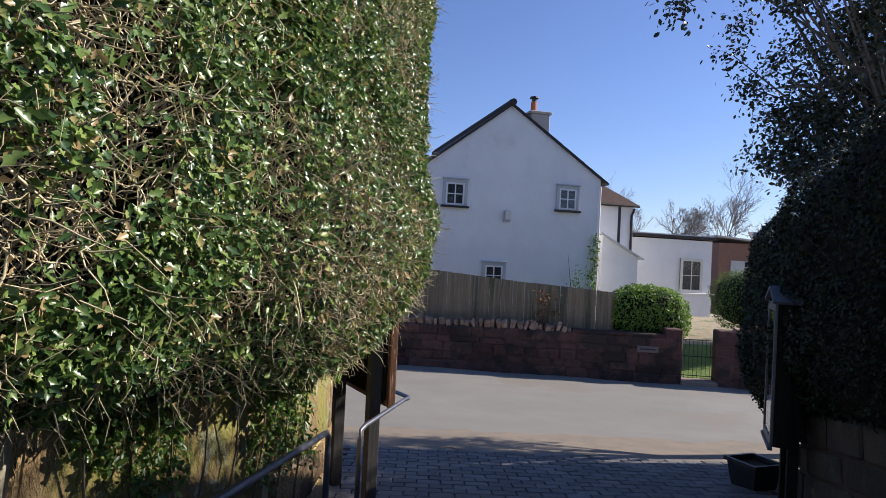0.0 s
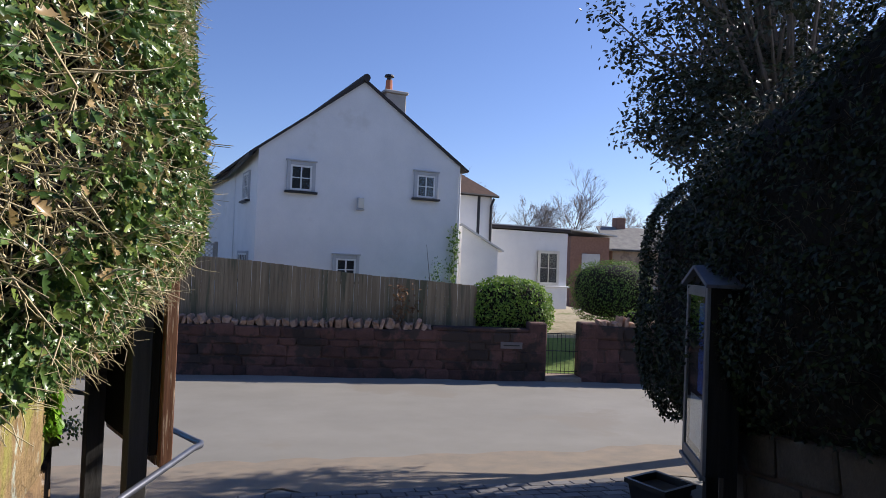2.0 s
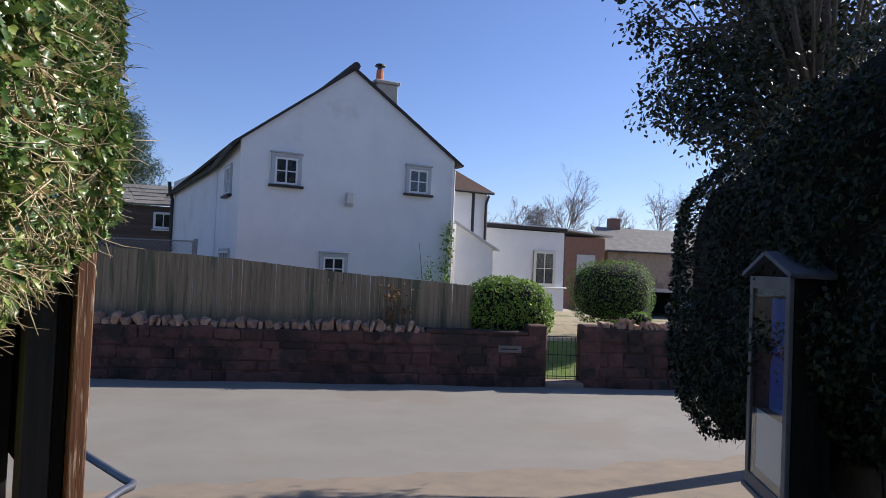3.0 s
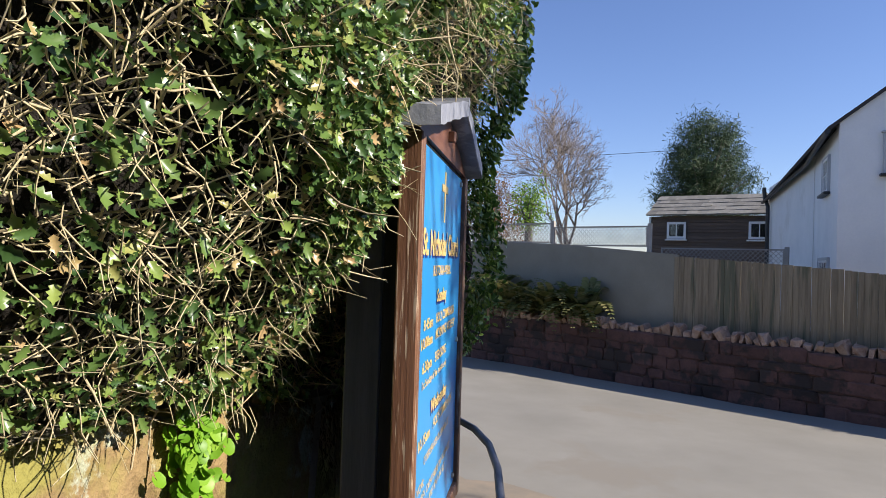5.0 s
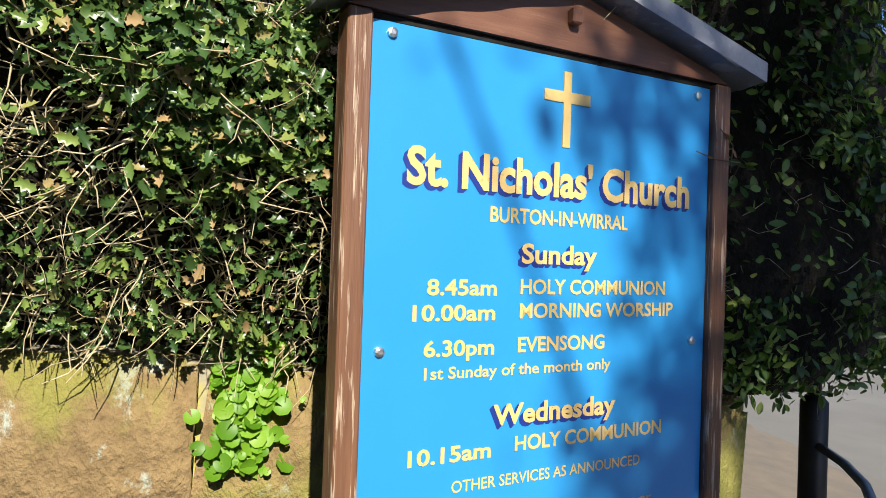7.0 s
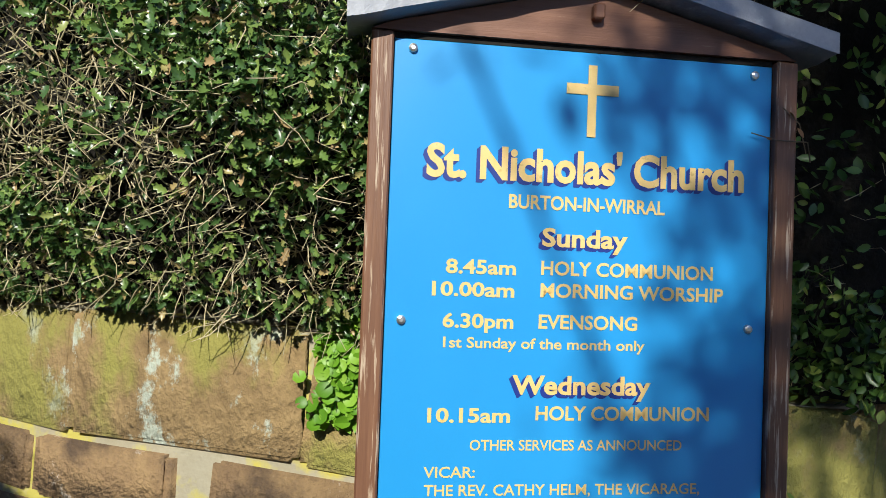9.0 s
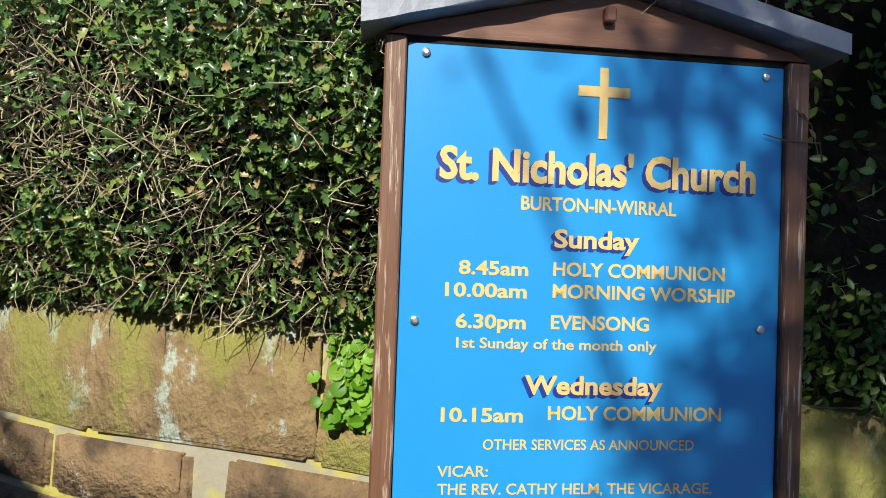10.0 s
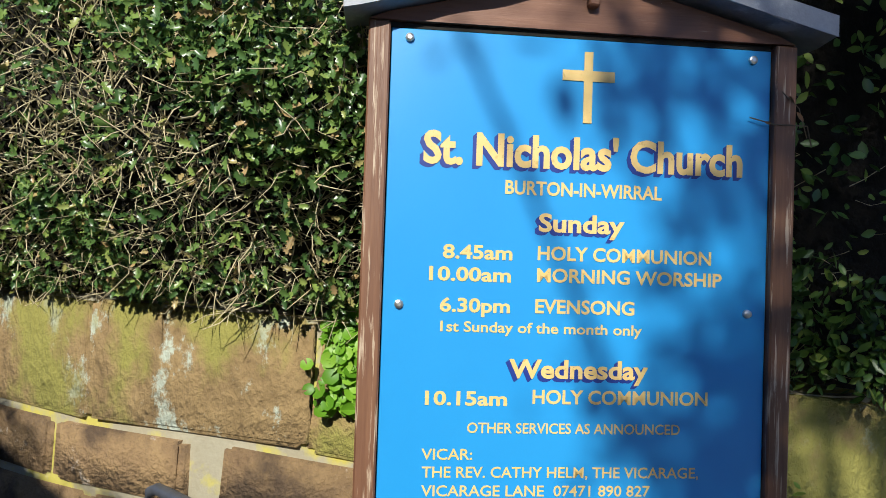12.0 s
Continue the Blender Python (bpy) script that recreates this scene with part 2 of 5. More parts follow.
M_PENNY = leafmat("pennywort_leaf", [(0, (0.1, 0.26, 0.015)), (0.5, (0.2, 0.42, 0.03)), (1.0, (0.3, 0.52, 0.06))], 0.45, 0.3)
M_RUSSET = leafmat("russet_leaf", [(0, (0.16, 0.08, 0.035)), (1.0, (0.3, 0.17, 0.08))], 0.7, 0.3)
M_GLASS = glassmat("window_glass")


# ---- building helpers ----
def mesh_of(name, bm, material, smooth=False):
    me = bpy.data.meshes.new(name)
    if isinstance(bm, bmesh.types.BMesh):
        bmesh.ops.recalc_face_normals(bm, faces=bm.faces)
        bm.to_mesh(me)
        bm.free()
    else:
        me.from_pydata(*([list(map(tuple, q)) for q in (bm[0],)]), [], bm[1])
    me.materials.append(material)
    if smooth:
        me.shade_smooth()
    return me


def part(name, bm, material, parent=None, label="", smooth=False, at=None):
    """One mesh object under a thing or part (or on its own)."""
    me = bm if isinstance(bm, bpy.types.Mesh) else mesh_of(name, bm, material, smooth)
    ob = new(name, me)
    if parent is not None:
        ob.parent = parent
    if at is not None:
        ob.matrix_local = at
    if label:
        tagged(ob, label)
    return ob


def thing(name, m, label, category, group="", kind=""):
    ob = new(name)
    ob.empty_display_size = 0.1
    ob.matrix_world = m
    return tagged(ob, label, category, group, kind)


def add_box(bm, x0, x1, y0, y1, z0, z1, bev=0.0):
    r = bmesh.ops.create_cube(bm, size=1, matrix=Matrix.Translation(((x0 + x1) / 2, (y0 + y1) / 2, (z0 + z1) / 2)) @ Matrix.Diagonal((x1 - x0, y1 - y0, z1 - z0, 1)))
    if bev:
        es = {e for v in r["verts"] for e in v.link_edges}
        bmesh.ops.bevel(bm, geom=list(es), offset=bev, segments=1, affect="EDGES")
    return bm


def boxes(*dims, bev=0.0):
    bm = bmesh.new()
    for d in dims:
        add_box(bm, *d, bev=bev)
    return bm


def prism(poly, y0, y1):
    """A polygon in x and z, drawn out from y0 to y1."""
    bm = bmesh.new()
    a = [bm.verts.new((x, y0, z)) for x, z in poly]
    b = [bm.verts.new((x, y1, z)) for x, z in poly]
    bm.faces.new(a)
    bm.faces.new(b[::-1])
    n = len(poly)
    for i in range(n):
        bm.faces.new((a[i], b[i], b[(i + 1) % n], a[(i + 1) % n]))
    return bm


def tube(pts, radii, sides=8):
    """A tube along a line, its ends closed."""
    pts = [Vector(p) for p in pts]
    if not hasattr(radii, "__len__"):
        radii = [radii] * len(pts)
    bm = bmesh.new()
    rings = []
    for i, p in enumerate(pts):
        d = (pts[min(i + 1, len(pts) - 1)] - pts[max(i - 1, 0)]).normalized()
        ref = Vector((0, 0, 1)) if abs(d.z) < 0.9 else Vector((1, 0, 0))
        u = d.cross(ref).normalized()
        w = d.cross(u)
        rings.append([bm.verts.new(p + (u * math.cos(2 * math.pi * k / sides) + w * math.sin(2 * math.pi * k / sides)) * radii[i]) for k in range(sides)])
    for r0, r1 in zip(rings, rings[1:]):
        for k in range(sides):
            bm.faces.new((r0[k], r0[(k + 1) % sides], r1[(k + 1) % sides], r1[k]))
    bm.faces.new(rings[0])
    bm.faces.new(rings[-1][::-1])
    return bm


def smooth_line(pts, step=0.1):
    """A Catmull-Rom line through pts, resampled evenly."""
    P = [np.array(p, float) for p in pts]
    P = [2 * P[0] - P[1]] + P + [2 * P[-1] - P[-2]]
    out = []
    for i in range(1, len(P) - 2):
        for k in range(24):
            t = k / 24
            a, b, c, d = P[i - 1:i + 3]
            out.append(0.5 * (2 * b + (c - a) * t + (2 * a - 5 * b + 4 * c - d) * t * t + (3 * b - a - 3 * c + d) * t ** 3))
    out.append(P[-2])
    out = np.array(out)
    s = np.concatenate([[0], np.cumsum(np.linalg.norm(np.diff(out, axis=0), axis=1))])
    q = np.arange(0, s[-1], step)
    return np.stack([np.interp(q, s, out[:, k]) for k in range(out.shape[1])], 1)


def rand_turns(normals, spread, rng):
    """Rotation matrices whose z axis follows the given normals, loosely, with any spin."""
    n = len(normals)
    z = normals + rng.normal(0, spread, (n, 3))
    z /= np.linalg.norm(z, axis=1, keepdims=True)
    r = rng.normal(0, 1, (n, 3))
    x = r - (r * z).sum(1, keepdims=True) * z
    x /= np.linalg.norm(x, axis=1, keepdims=True)
    y = np.cross(z, x)
    return np.stack([x, y, z], 2)


HOLLY = (np.array([(0, 0, 0), (.3, 0, -.05), (.55, 0, -.05), (.8, 0, -.02), (1.05, 0, .06),
                   (.16, .24, .1), (.3, .15, .03), (.45, .31, .13), (.58, .16, .03), (.74, .25, .12), (.85, .08, .03),
                   (.16, -.24, .1), (.3, -.15, .03), (.45, -.31, .13), (.58, -.16, .03), (.74, -.25, .12), (.85, -.08, .03)]),
         [(0, 1, 6, 5), (1, 2, 8, 7, 6), (2, 3, 10, 9, 8), (3, 4, 10), (1, 0, 11, 12), (2, 1, 12, 13, 14), (3, 2, 14, 15, 16), (4, 3, 16)])
STAR = (np.array([(.45, 0, -.05), (0, 0, 0), (.2, .22, .08), (.35, .13, .02), (.55, .28, .1), (.75, .1, .02), (1.02, 0, .05), (.75, -.1, .02), (.55, -.28, .1), (.35, -.13, .02), (.2, -.22, .08)]),
        [(0, 1, 2, 3), (0, 3, 4, 5), (0, 5, 6), (0, 6, 7), (0, 7, 8, 9), (0, 9, 10, 1)])
OVAL = (np.array([(0, 0, 0), (.25, .2, .04), (.6, .26, .05), (.9, .12, .03), (1.0, 0, 0), (.9, -.12, .03), (.6, -.26, .05), (.25, -.2, .04), (.5, 0, -.04)]),
        [(8, 0, 1), (8, 1, 2), (8, 2, 3, 4), (8, 4, 5, 6), (8, 6, 7), (8, 7, 0)])
SLIM = (np.array([(0, -.05, 0), (0, .05, 0), (1, 0, .1)]), [(0, 1, 2)])
FOUR = (np.array([(0, 0, 0), (.5, .28, .06), (1, 0, 0), (.5, -.28, .06)]), [(0, 1, 2, 3)])


def scatter(shape, places, turns, sizes):
    """One mesh of many leaves: their shape, places, turns and sizes."""
    V, F = shape
    n, k = len(places), len(V)
    verts = np.einsum("nij,kj->nki", turns, V) * sizes[:, None, None] + places[:, None, :]
    lens = np.array([len(f) for f in F])
    flat = np.concatenate([np.array(f) for f in F])
    loops = (flat[None] + (np.arange(n) * k)[:, None]).ravel()
    tot = np.tile(lens, n)
    me = bpy.data.meshes.new("leaves")
    me.vertices.add(n * k)
    me.vertices.foreach_set("co", verts.ravel())
    me.loops.add(len(loops))
    me.loops.foreach_set("vertex_index", loops.astype(np.int32))
    me.polygons.add(len(tot))
    me.polygons.foreach_set("loop_start", np.concatenate([[0], np.cumsum(tot)[:-1]]).astype(np.int32))
    me.update(calc_edges=True)
    me.validate()
    return me


def leaves(name, shape, places, turns, sizes, material, parent, label=""):
    me = scatter(shape, places, turns, sizes)
    me.materials.append(material)
    return part(name, me, material, parent, label)


def stick_mesh(starts, dirs, lengths, radii, rng, bend=0.35, steps=3):
    """One mesh of many thin crooked twigs with three sides."""
    n = len(starts)
    pts = [starts]
    d = dirs / np.linalg.norm(dirs, axis=1, keepdims=True)
    for k in range(steps):
        d = d + rng.normal(0, bend, (n, 3))
        d /= np.linalg.norm(d, axis=1, keepdims=True)
        pts.append(pts[-1] + d * (lengths / steps)[:, None])
    u = np.cross(d, rng.normal(0, 1, (n, 3)))
    u /= np.linalg.norm(u, axis=1, keepdims=True)
    w = np.cross(d, u)
    V = []
    for k, p in enumerate(pts):
        r = (radii * (1 - 0.22 * k))[:, None]
        for a in (0, 2.094, 4.189):
            V.append(p + (u * math.cos(a) + w * math.sin(a)) * r)
    V = np.stack(V, 1)
    m = 3 * (steps + 1)
    quads = []
    for k in range(steps):
        for j in range(3):
            quads.append((3 * k + j, 3 * k + (j + 1) % 3, 3 * k + 3 + (j + 1) % 3, 3 * k + 3 + j))
    q = np.array(quads)
    loops = (q.ravel()[None] + (np.arange(n) * m)[:, None]).ravel()
    me = bpy.data.meshes.new("twigs")
    me.vertices.add(n * m)
    me.vertices.foreach_set("co", V.ravel())
    me.loops.add(len(loops))
    me.loops.foreach_set("vertex_index", loops.astype(np.int32))
    me.polygons.add(n * len(quads))
    me.polygons.foreach_set("loop_start", (np.arange(n * len(quads)) * 4).astype(np.int32))
    me.update(calc_edges=True)
    me.validate()
    return me


def rough_block(seed, bev=0.06, rough=0.03, rounds=1):
    """A unit block with worn edges, x along, y deep, z up, centred."""
    rng = random.Random(seed)
    bm = boxes((-0.5, 0.5, -0.5, 0.5, -0.5, 0.5))
    bmesh.ops.bevel(bm, geom=list(bm.edges), offset=bev, segments=rounds, affect="EDGES")
    for v in bm.verts:
        v.co += Vector([rng.uniform(-rough, rough) for _ in range(3)])
    return bm


# ---- ground levels ----
FAR0, FARA = Vector((6.27, 16.35, 0)), radians(-8)
FARD, FARN = Vector((math.cos(FARA), math.sin(FARA), 0)), Vector((-math.sin(FARA), math.cos(FARA), 0))


def behind(x, y):
    """How far a place lies behind the face of the wall across the road."""
    return (Vector((x, y, 0)) - FAR0).dot(FARN)


def zg(x, y):
    d = behind(x, y)
    if d > 0.15:
        yard = min(1.0, max(0.0, (x - 12) / 5)) * min(1.0, max(0.0, (d - 2) / 4)) * min(1.0, max(0.0, (30 - d) / 6))
        return -1.17 + min(1.1, 0.25 * (d - 0.15)) + max(0.0, min(d - 5, 60)) * 0.008 - 0.9 * yard
    if y < 10:
        return 0.2 - 0.105 * max(y, -8)
    return -0.85 + (-1.17 + 0.85) * min(1, (y - 10) / max(0.5, y - d - 10))


def far(s, d, z=0.0):
    """A place by metres along the far wall and behind its face."""
    p = FAR0 + FARD * s + FARN * d
    return Vector((p.x, p.y, z))


xs = sorted(set([-900, -400, -150, -70] + list(np.arange(-36, 36.1, 1.0)) + [70, 150, 400, 900]))
ys = sorted(set([-600, -150, -40, -16] + list(np.arange(-8, 28, 0.5)) + list(np.arange(28, 61, 4)) + [100, 300, 1200, 3000]))
verts = [(x, y, zg(x, y)) for y in ys for x in xs]
nx = len(xs)
faces = [(j * nx + i, j * nx + i + 1, (j + 1) * nx + i + 1, (j + 1) * nx + i) for j in range(len(ys) - 1) for i in range(nx - 1)]
ground = part("ground", (verts, faces), M_ROAD, smooth=True)
tagged(ground, "grey worn asphalt road sloping down from the churchyard", "ground", kind="structure")


def sheet(name, x0, x1, y0, y1, lift, material, step=0.4, ragged=0.0):
    X, Y = np.arange(x0, x1 + step, step), np.arange(y0, y1 + step, step)
    V = []
    for j, y in enumerate(Y):
        for x in X:
            yy = y + (noise.noise((x * 1.7, y, 3)) * ragged if j in (0, len(Y) - 1) else 0)
            V.append((x, yy, zg(x, yy) + lift))
    n = len(X)
    F = [(j * n + i, j * n + i + 1, (j + 1) * n + i + 1, (j + 1) * n + i) for j in range(len(Y) - 1) for i in range(n - 1)]
    return part(name, (V, F), material, smooth=True)


tagged(sheet("path", -2.2, 4.4, -8, 7.85, 0.012, M_JOINT), "dark jointing sand of the paved church path", "path", kind="structure")
tagged(sheet("road_edge", -9, 14, 7.9, 9.5, 0.008, M_GRIT, 0.3, 0.5), "sandy gritty strip along the edge of the road", "road edge", kind="structure")


def garden_sheet(name, s0, s1, ds, lift, material, label, category):
    ss = np.arange(s0, s1, 1.0)
    V = [far(a, d, 0) for d in ds for a in ss]
    V = [(v.x, v.y, zg(v.x, v.y) + lift) for v in V]
    n = len(ss)
    F = [(j * n + i, j * n + i + 1, (j + 1) * n + i + 1, (j + 1) * n + i) for j in range(len(ds) - 1) for i in range(n - 1)]
    tagged(part(name, (V, F), material, smooth=True), label, category, kind="structure")


garden_sheet("lawn", -25, 10, (0.55, 1.5, 3.0), 0.03, M_LAWN, "short green garden lawn behind the road wall", "lawn")
garden_sheet("gravel_drive", -25, 24, (3.0, 4.5, 7, 12, 18), 0.03, M_GRAVEL, "pale yellowish gravel drive in front of the house", "drive")

# ---- near walls ----
LINE_L = smooth_line([(-2.0, -2.6), (-1.55, 0.3), (-1.1, 2.0), (-0.76, 3.1), (-0.72, 4.0), (-0.86, 4.9), (-1.18, 6.05), (-1.6, 6.5), (-2.4, 6.85), (-4, 7.2), (-7, 7.6), (-13, 8.0)], 0.1)
LINE_R = smooth_line([(12, 7.5), (6.5, 8.0), (4.6, 7.85), (3.95, 7.3), (3.5, 6.0), (3.22, 5.0), (3.05, 3.5), (2.95, 1.0), (3.1, -2.6)], 0.1)


def side_normals(line):
    """Normals to the line's right hand."""
    d = np.gradient(line, axis=0)
    d /= np.linalg.norm(d, axis=1, keepdims=True)
    return np.stack([d[:, 1], -d[:, 0]], 1), d


def wall_top_left(y):
    return float(np.interp(y, [-2.6, 0.3, 2.0, 3.4, 4.6, 6.4, 7.5, 9], [1.6, 1.42, 1.28, 1.135, 1.105, 0.91, 0.82, 0.8]))


def wall_top_right(y):
    return float(np.interp(y, [-2.6, 1, 3, 5, 7], [1.3, 1.15, 0.97, 0.68, 0.3]))


def wall_body(name, line, top, thick, material, label):
    nrm, _ = side_normals(line)
    V, F = [], []
    for p, q in zip(line, nrm):
        b, t = zg(*p) - 0.3, top(p[1]) - 0.012
        i = p - q * thick
        p = p - q * 0.006
        V += [(*p, b), (*p, t), (*i, t), (*i, b)]
    for k in range(len(line) - 1):
        a, c = 4 * k, 4 * k + 4
        F += [(a, a + 1, c + 1, c), (a + 1, a + 2, c + 2, c + 1), (a + 2, a + 3, c + 3, c + 2)]
    F += [(0, 3, 2, 1), (4 * len(line) - 4, 4 * len(line) - 3, 4 * len(line) - 2, 4 * len(line) - 1)]
    return tagged(part(name, (V, F), material), label, "wall", kind="structure")


wall_left = wall_body("wall_left", LINE_L, wall_top_left, 0.45, M_MORTAR, "low yellow sandstone churchyard wall under the holly hedge")
LINE_RW = smooth_line([(12, 6.9), (6.5, 6.9), (4.7, 6.65), (4.05, 6.25), (3.55, 5.85), (3.36, 5.5), (3.22, 5.0), (3.05, 3.5), (2.95, 1.0), (3.1, -2.6)], 0.1)
wall_right = wall_body("wall_right", LINE_RW, wall_top_right, 0.45, M_REDJOINT, "low stone churchyard wall, coloured dark for shade, under the clipped hedge")


def course(wall, line, meshes, top, zs, lengths, s0, s1, rng, depth=0.16, capped=None):
    """Lay blocks along a line from s0 to s1 metres, between the heights under the top given by zs."""
    nrm, d = side_normals(line)
    s = s0
    while s < s1:
        L = rng.uniform(*lengths)
        i = min(len(line) - 1, int((s + L / 2) / 0.1))
        p, q, t = line[i], nrm[i], d[i]
        zt, zb = top(p[1]) - zs[0], top(p[1]) - zs[1]
        if zb < zg(*p) - 0.3:
            return
        ob = part("stone", rng.choice(meshes), None, wall)
        c = p - q * (depth / 2 - 0.008 - rng.uniform(0, 0.014))
        slope = math.atan2(top(line[min(i + 3, len(line) - 1)][1]) - top(line[max(i - 3, 0)][1]), 0.6)
        ob.matrix_local = Matrix.Translation((*c, (zt + zb) / 2)) @ Matrix.Rotation(math.atan2(t[1], t[0]), 4, "Z") @ Matrix.Rotation(-slope, 4, "Y") @ Matrix.Diagonal((L - 0.036, depth, zt - zb - 0.034, 1))
        s += L


rng = random.Random(4)
TOPS = [mesh_of("stone", rough_block(k, 0.035, 0.009, 2), M_STONETOP, True) for k in range(5)]
BLKS = [mesh_of("stone", rough_block(k + 20, 0.055, 0.012, 2), M_STONE, True) for k in range(6)]
for k, (a, b) in enumerate([(0.0, 0.45), (0.45, 0.69), (0.69, 0.93), (0.93, 1.17), (1.17, 1.4)]):
    course(wall_left, LINE_L, TOPS if k == 0 else BLKS, wall_top_left, (a, b), (0.7, 1.0) if k == 0 else (0.38, 0.62), 0.05 if k == 0 else 0.1 * k, 12.5, rng)
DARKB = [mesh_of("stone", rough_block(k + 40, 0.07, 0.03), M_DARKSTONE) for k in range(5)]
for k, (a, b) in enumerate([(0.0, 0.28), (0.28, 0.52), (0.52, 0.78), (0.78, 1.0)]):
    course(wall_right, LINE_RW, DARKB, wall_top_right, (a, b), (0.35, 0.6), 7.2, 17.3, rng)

# moss and creeping growth on the shaded top of the left wall
mossbed = thing("moss_patch", pose(0, 0, 0), "thick green moss on the top edge of the stone wall", "moss", kind="stuff")
nrm_l, _ = side_normals(LINE_L)
arng = np.random.default_rng(7)
idx = arng.integers(0, 66, 9000)
pp = LINE_L[idx] + nrm_l[idx] * arng.uniform(-0.3, 0.015, (9000, 1)) + arng.normal(0, 0.02, (9000, 2))
zz = np.array([wall_top_left(y) for y in pp[:, 1]]) + arng.uniform(-0.012, 0.02, 9000)
places = np.column_stack([pp, zz])
leaves("moss_tufts", FOUR, places, rand_turns(np.tile([0.2, 0, 1.0], (9000, 1)), 0.5, arng), arng.uniform(0.012, 0.03, 9000), leafmat("moss_tuft", [(0, (0.07, 0.09, 0.02)), (1, (0.2, 0.2, 0.04))], 0.9, 0.1), mossbed)


# ---- hedges ----
def profile(h, most):
    """How far a hedge's face stands out over its wall, by its height from 0 to 1."""
    return float(np.interp(h, [0, 0.02, 0.06, 0.12, 0.18, 0.3, 0.7, 0.86, 0.95, 1.0], [0.12, 0.26, 0.48, 0.72, 0.88, 0.98, 1.0, 0.8, 0.4, -0.4])) * most


def hedge(name, line, bottom, top, most, label, leafsets, twigs, seed, twigmat, gaps=0.0, far_less=lambda p, h: 1.0, foot_out=lambda p, h: 0.0):
    """A clipped hedge over a wall: a core coloured as dark as its inner shade, twigs, and leaves. leafsets: (shape,
    material, count, size range, first and last metre).
    """
    th = thing(name, pose(0, 0, 0), label, "hedge")
    g = np.random.default_rng(seed)
    nrm, d = side_normals(line)
    H = np.linspace(0, 1, 90)

    def surface(i, h, out):
        k = min(int(i), len(line) - 2)
        f = i - k
        p, q = line[k] * (1 - f) + line[k + 1] * f, nrm[k] * (1 - f) + nrm[k + 1] * f
        zb, zt = bottom(p[1]), top(p)
        lump = noise.noise((p[0] * 0.8, p[1] * 0.8, h * 2.5 + seed)) * 0.1 + noise.noise((p[0] * 3, p[1] * 3, h * 9 + seed)) * 0.035
        c = p + q * (profile(h, most) * far_less(p, h) + foot_out(p, h) + lump + out)
        return (c[0], c[1], zb + (zt - zb) * h)

    HC = [0, 0.03, 0.08, 0.15, 0.25, 0.4, 0.55, 0.7, 0.82, 0.92, 1.0]
    V, F = [], []
    cols = list(range(0, len(line), 2))
    for i in cols:
        for h in HC:
            V.append(surface(i, h, -0.16))
        p = line[i] - nrm[i] * 1.2
        V.append((*p, top(line[i])))
        V.append((*p, bottom(line[i][1])))
    m = len(HC) + 2
    for k in range(len(cols) - 1):
        for j in range(m):
            F.append((k * m + j, k * m + (j + 1) % m, (k + 1) * m + (j + 1) % m, (k + 1) * m + j))
    # solid hull whose dark colour stands for the hedge's inner shade
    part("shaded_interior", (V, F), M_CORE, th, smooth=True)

    def spots(n, s0, s1, inmost, cut, lowest=0.0):
        P, N = [], []
        while len(P) < n:
            x_ = min(g.uniform(s0, s1) / 0.1, len(line) - 2)
            i = int(x_)
            h = g.uniform(lowest, 1)
            dens = noise.noise((line[i][0] * 2.2, line[i][1] * 2.2, h * 6 + seed)) + 0.5 * noise.noise((line[i][0] * 6, line[i][1] * 6, h * 15))
            if dens < cut and g.random() < 0.82:
                continue
            a = surface(x_, h, -abs(g.normal(0, inmost)) + 0.02)
            P.append(a)
            up = 0.5 if h < 0.85 else 1.2
            N.append((nrm[i][0], nrm[i][1], up if h > 0.12 else -0.1))
        return np.array(P), np.array(N)

    for nm, shape, mat_, n, (a, b), s0, s1, spread, lab in leafsets:
        P, N = spots(n, s0, s1, 0.05, -0.12 + gaps)
        leaves(nm, shape, P, rand_turns(N, spread, g), np.exp(g.uniform(math.log(a), math.log(b), n)), mat_, th, lab)
    for n, (l0, l1), (r0, r1), s0, s1, inmost in twigs:
        P, N = spots(n, s0, s1, inmost, -9, 0.0 if l1 < 0.2 else 0.09)
        dr = N * (0.1 if l1 < 0.2 else -0.3) + g.normal(0, 0.8, (n, 3)) * (np.array([1, 1, 1]) if l1 < 0.2 else (1 - np.abs(N)))
        me = stick_mesh(P - N * 0.05, dr, g.uniform(l0, l1, n), g.uniform(r0, r1, n), g, 0.38)
        me.materials.append(twigmat)
        part("twig_mass", me, twigmat, th, "pale bare clipped twigs")
    return th


def left_fullness(p, h):
    """The hedge is cut back round the notice board and hangs out above it."""
    low = float(np.interp(p[1], [4.5, 4.85, 5.1, 5.4, 6.1, 6.5, 6.9], [1.05, 1.05, 0.72, 0.42, 0.42, 0.95, 1.0]))
    high = float(np.interp(p[1], [4.5, 5.2, 6.1, 6.8], [0.9, 1.0, 0.96, 0.88]))
    f = min(1.0, max(0.0, (h - 0.26) / 0.1))
    return low + (high - low) * f


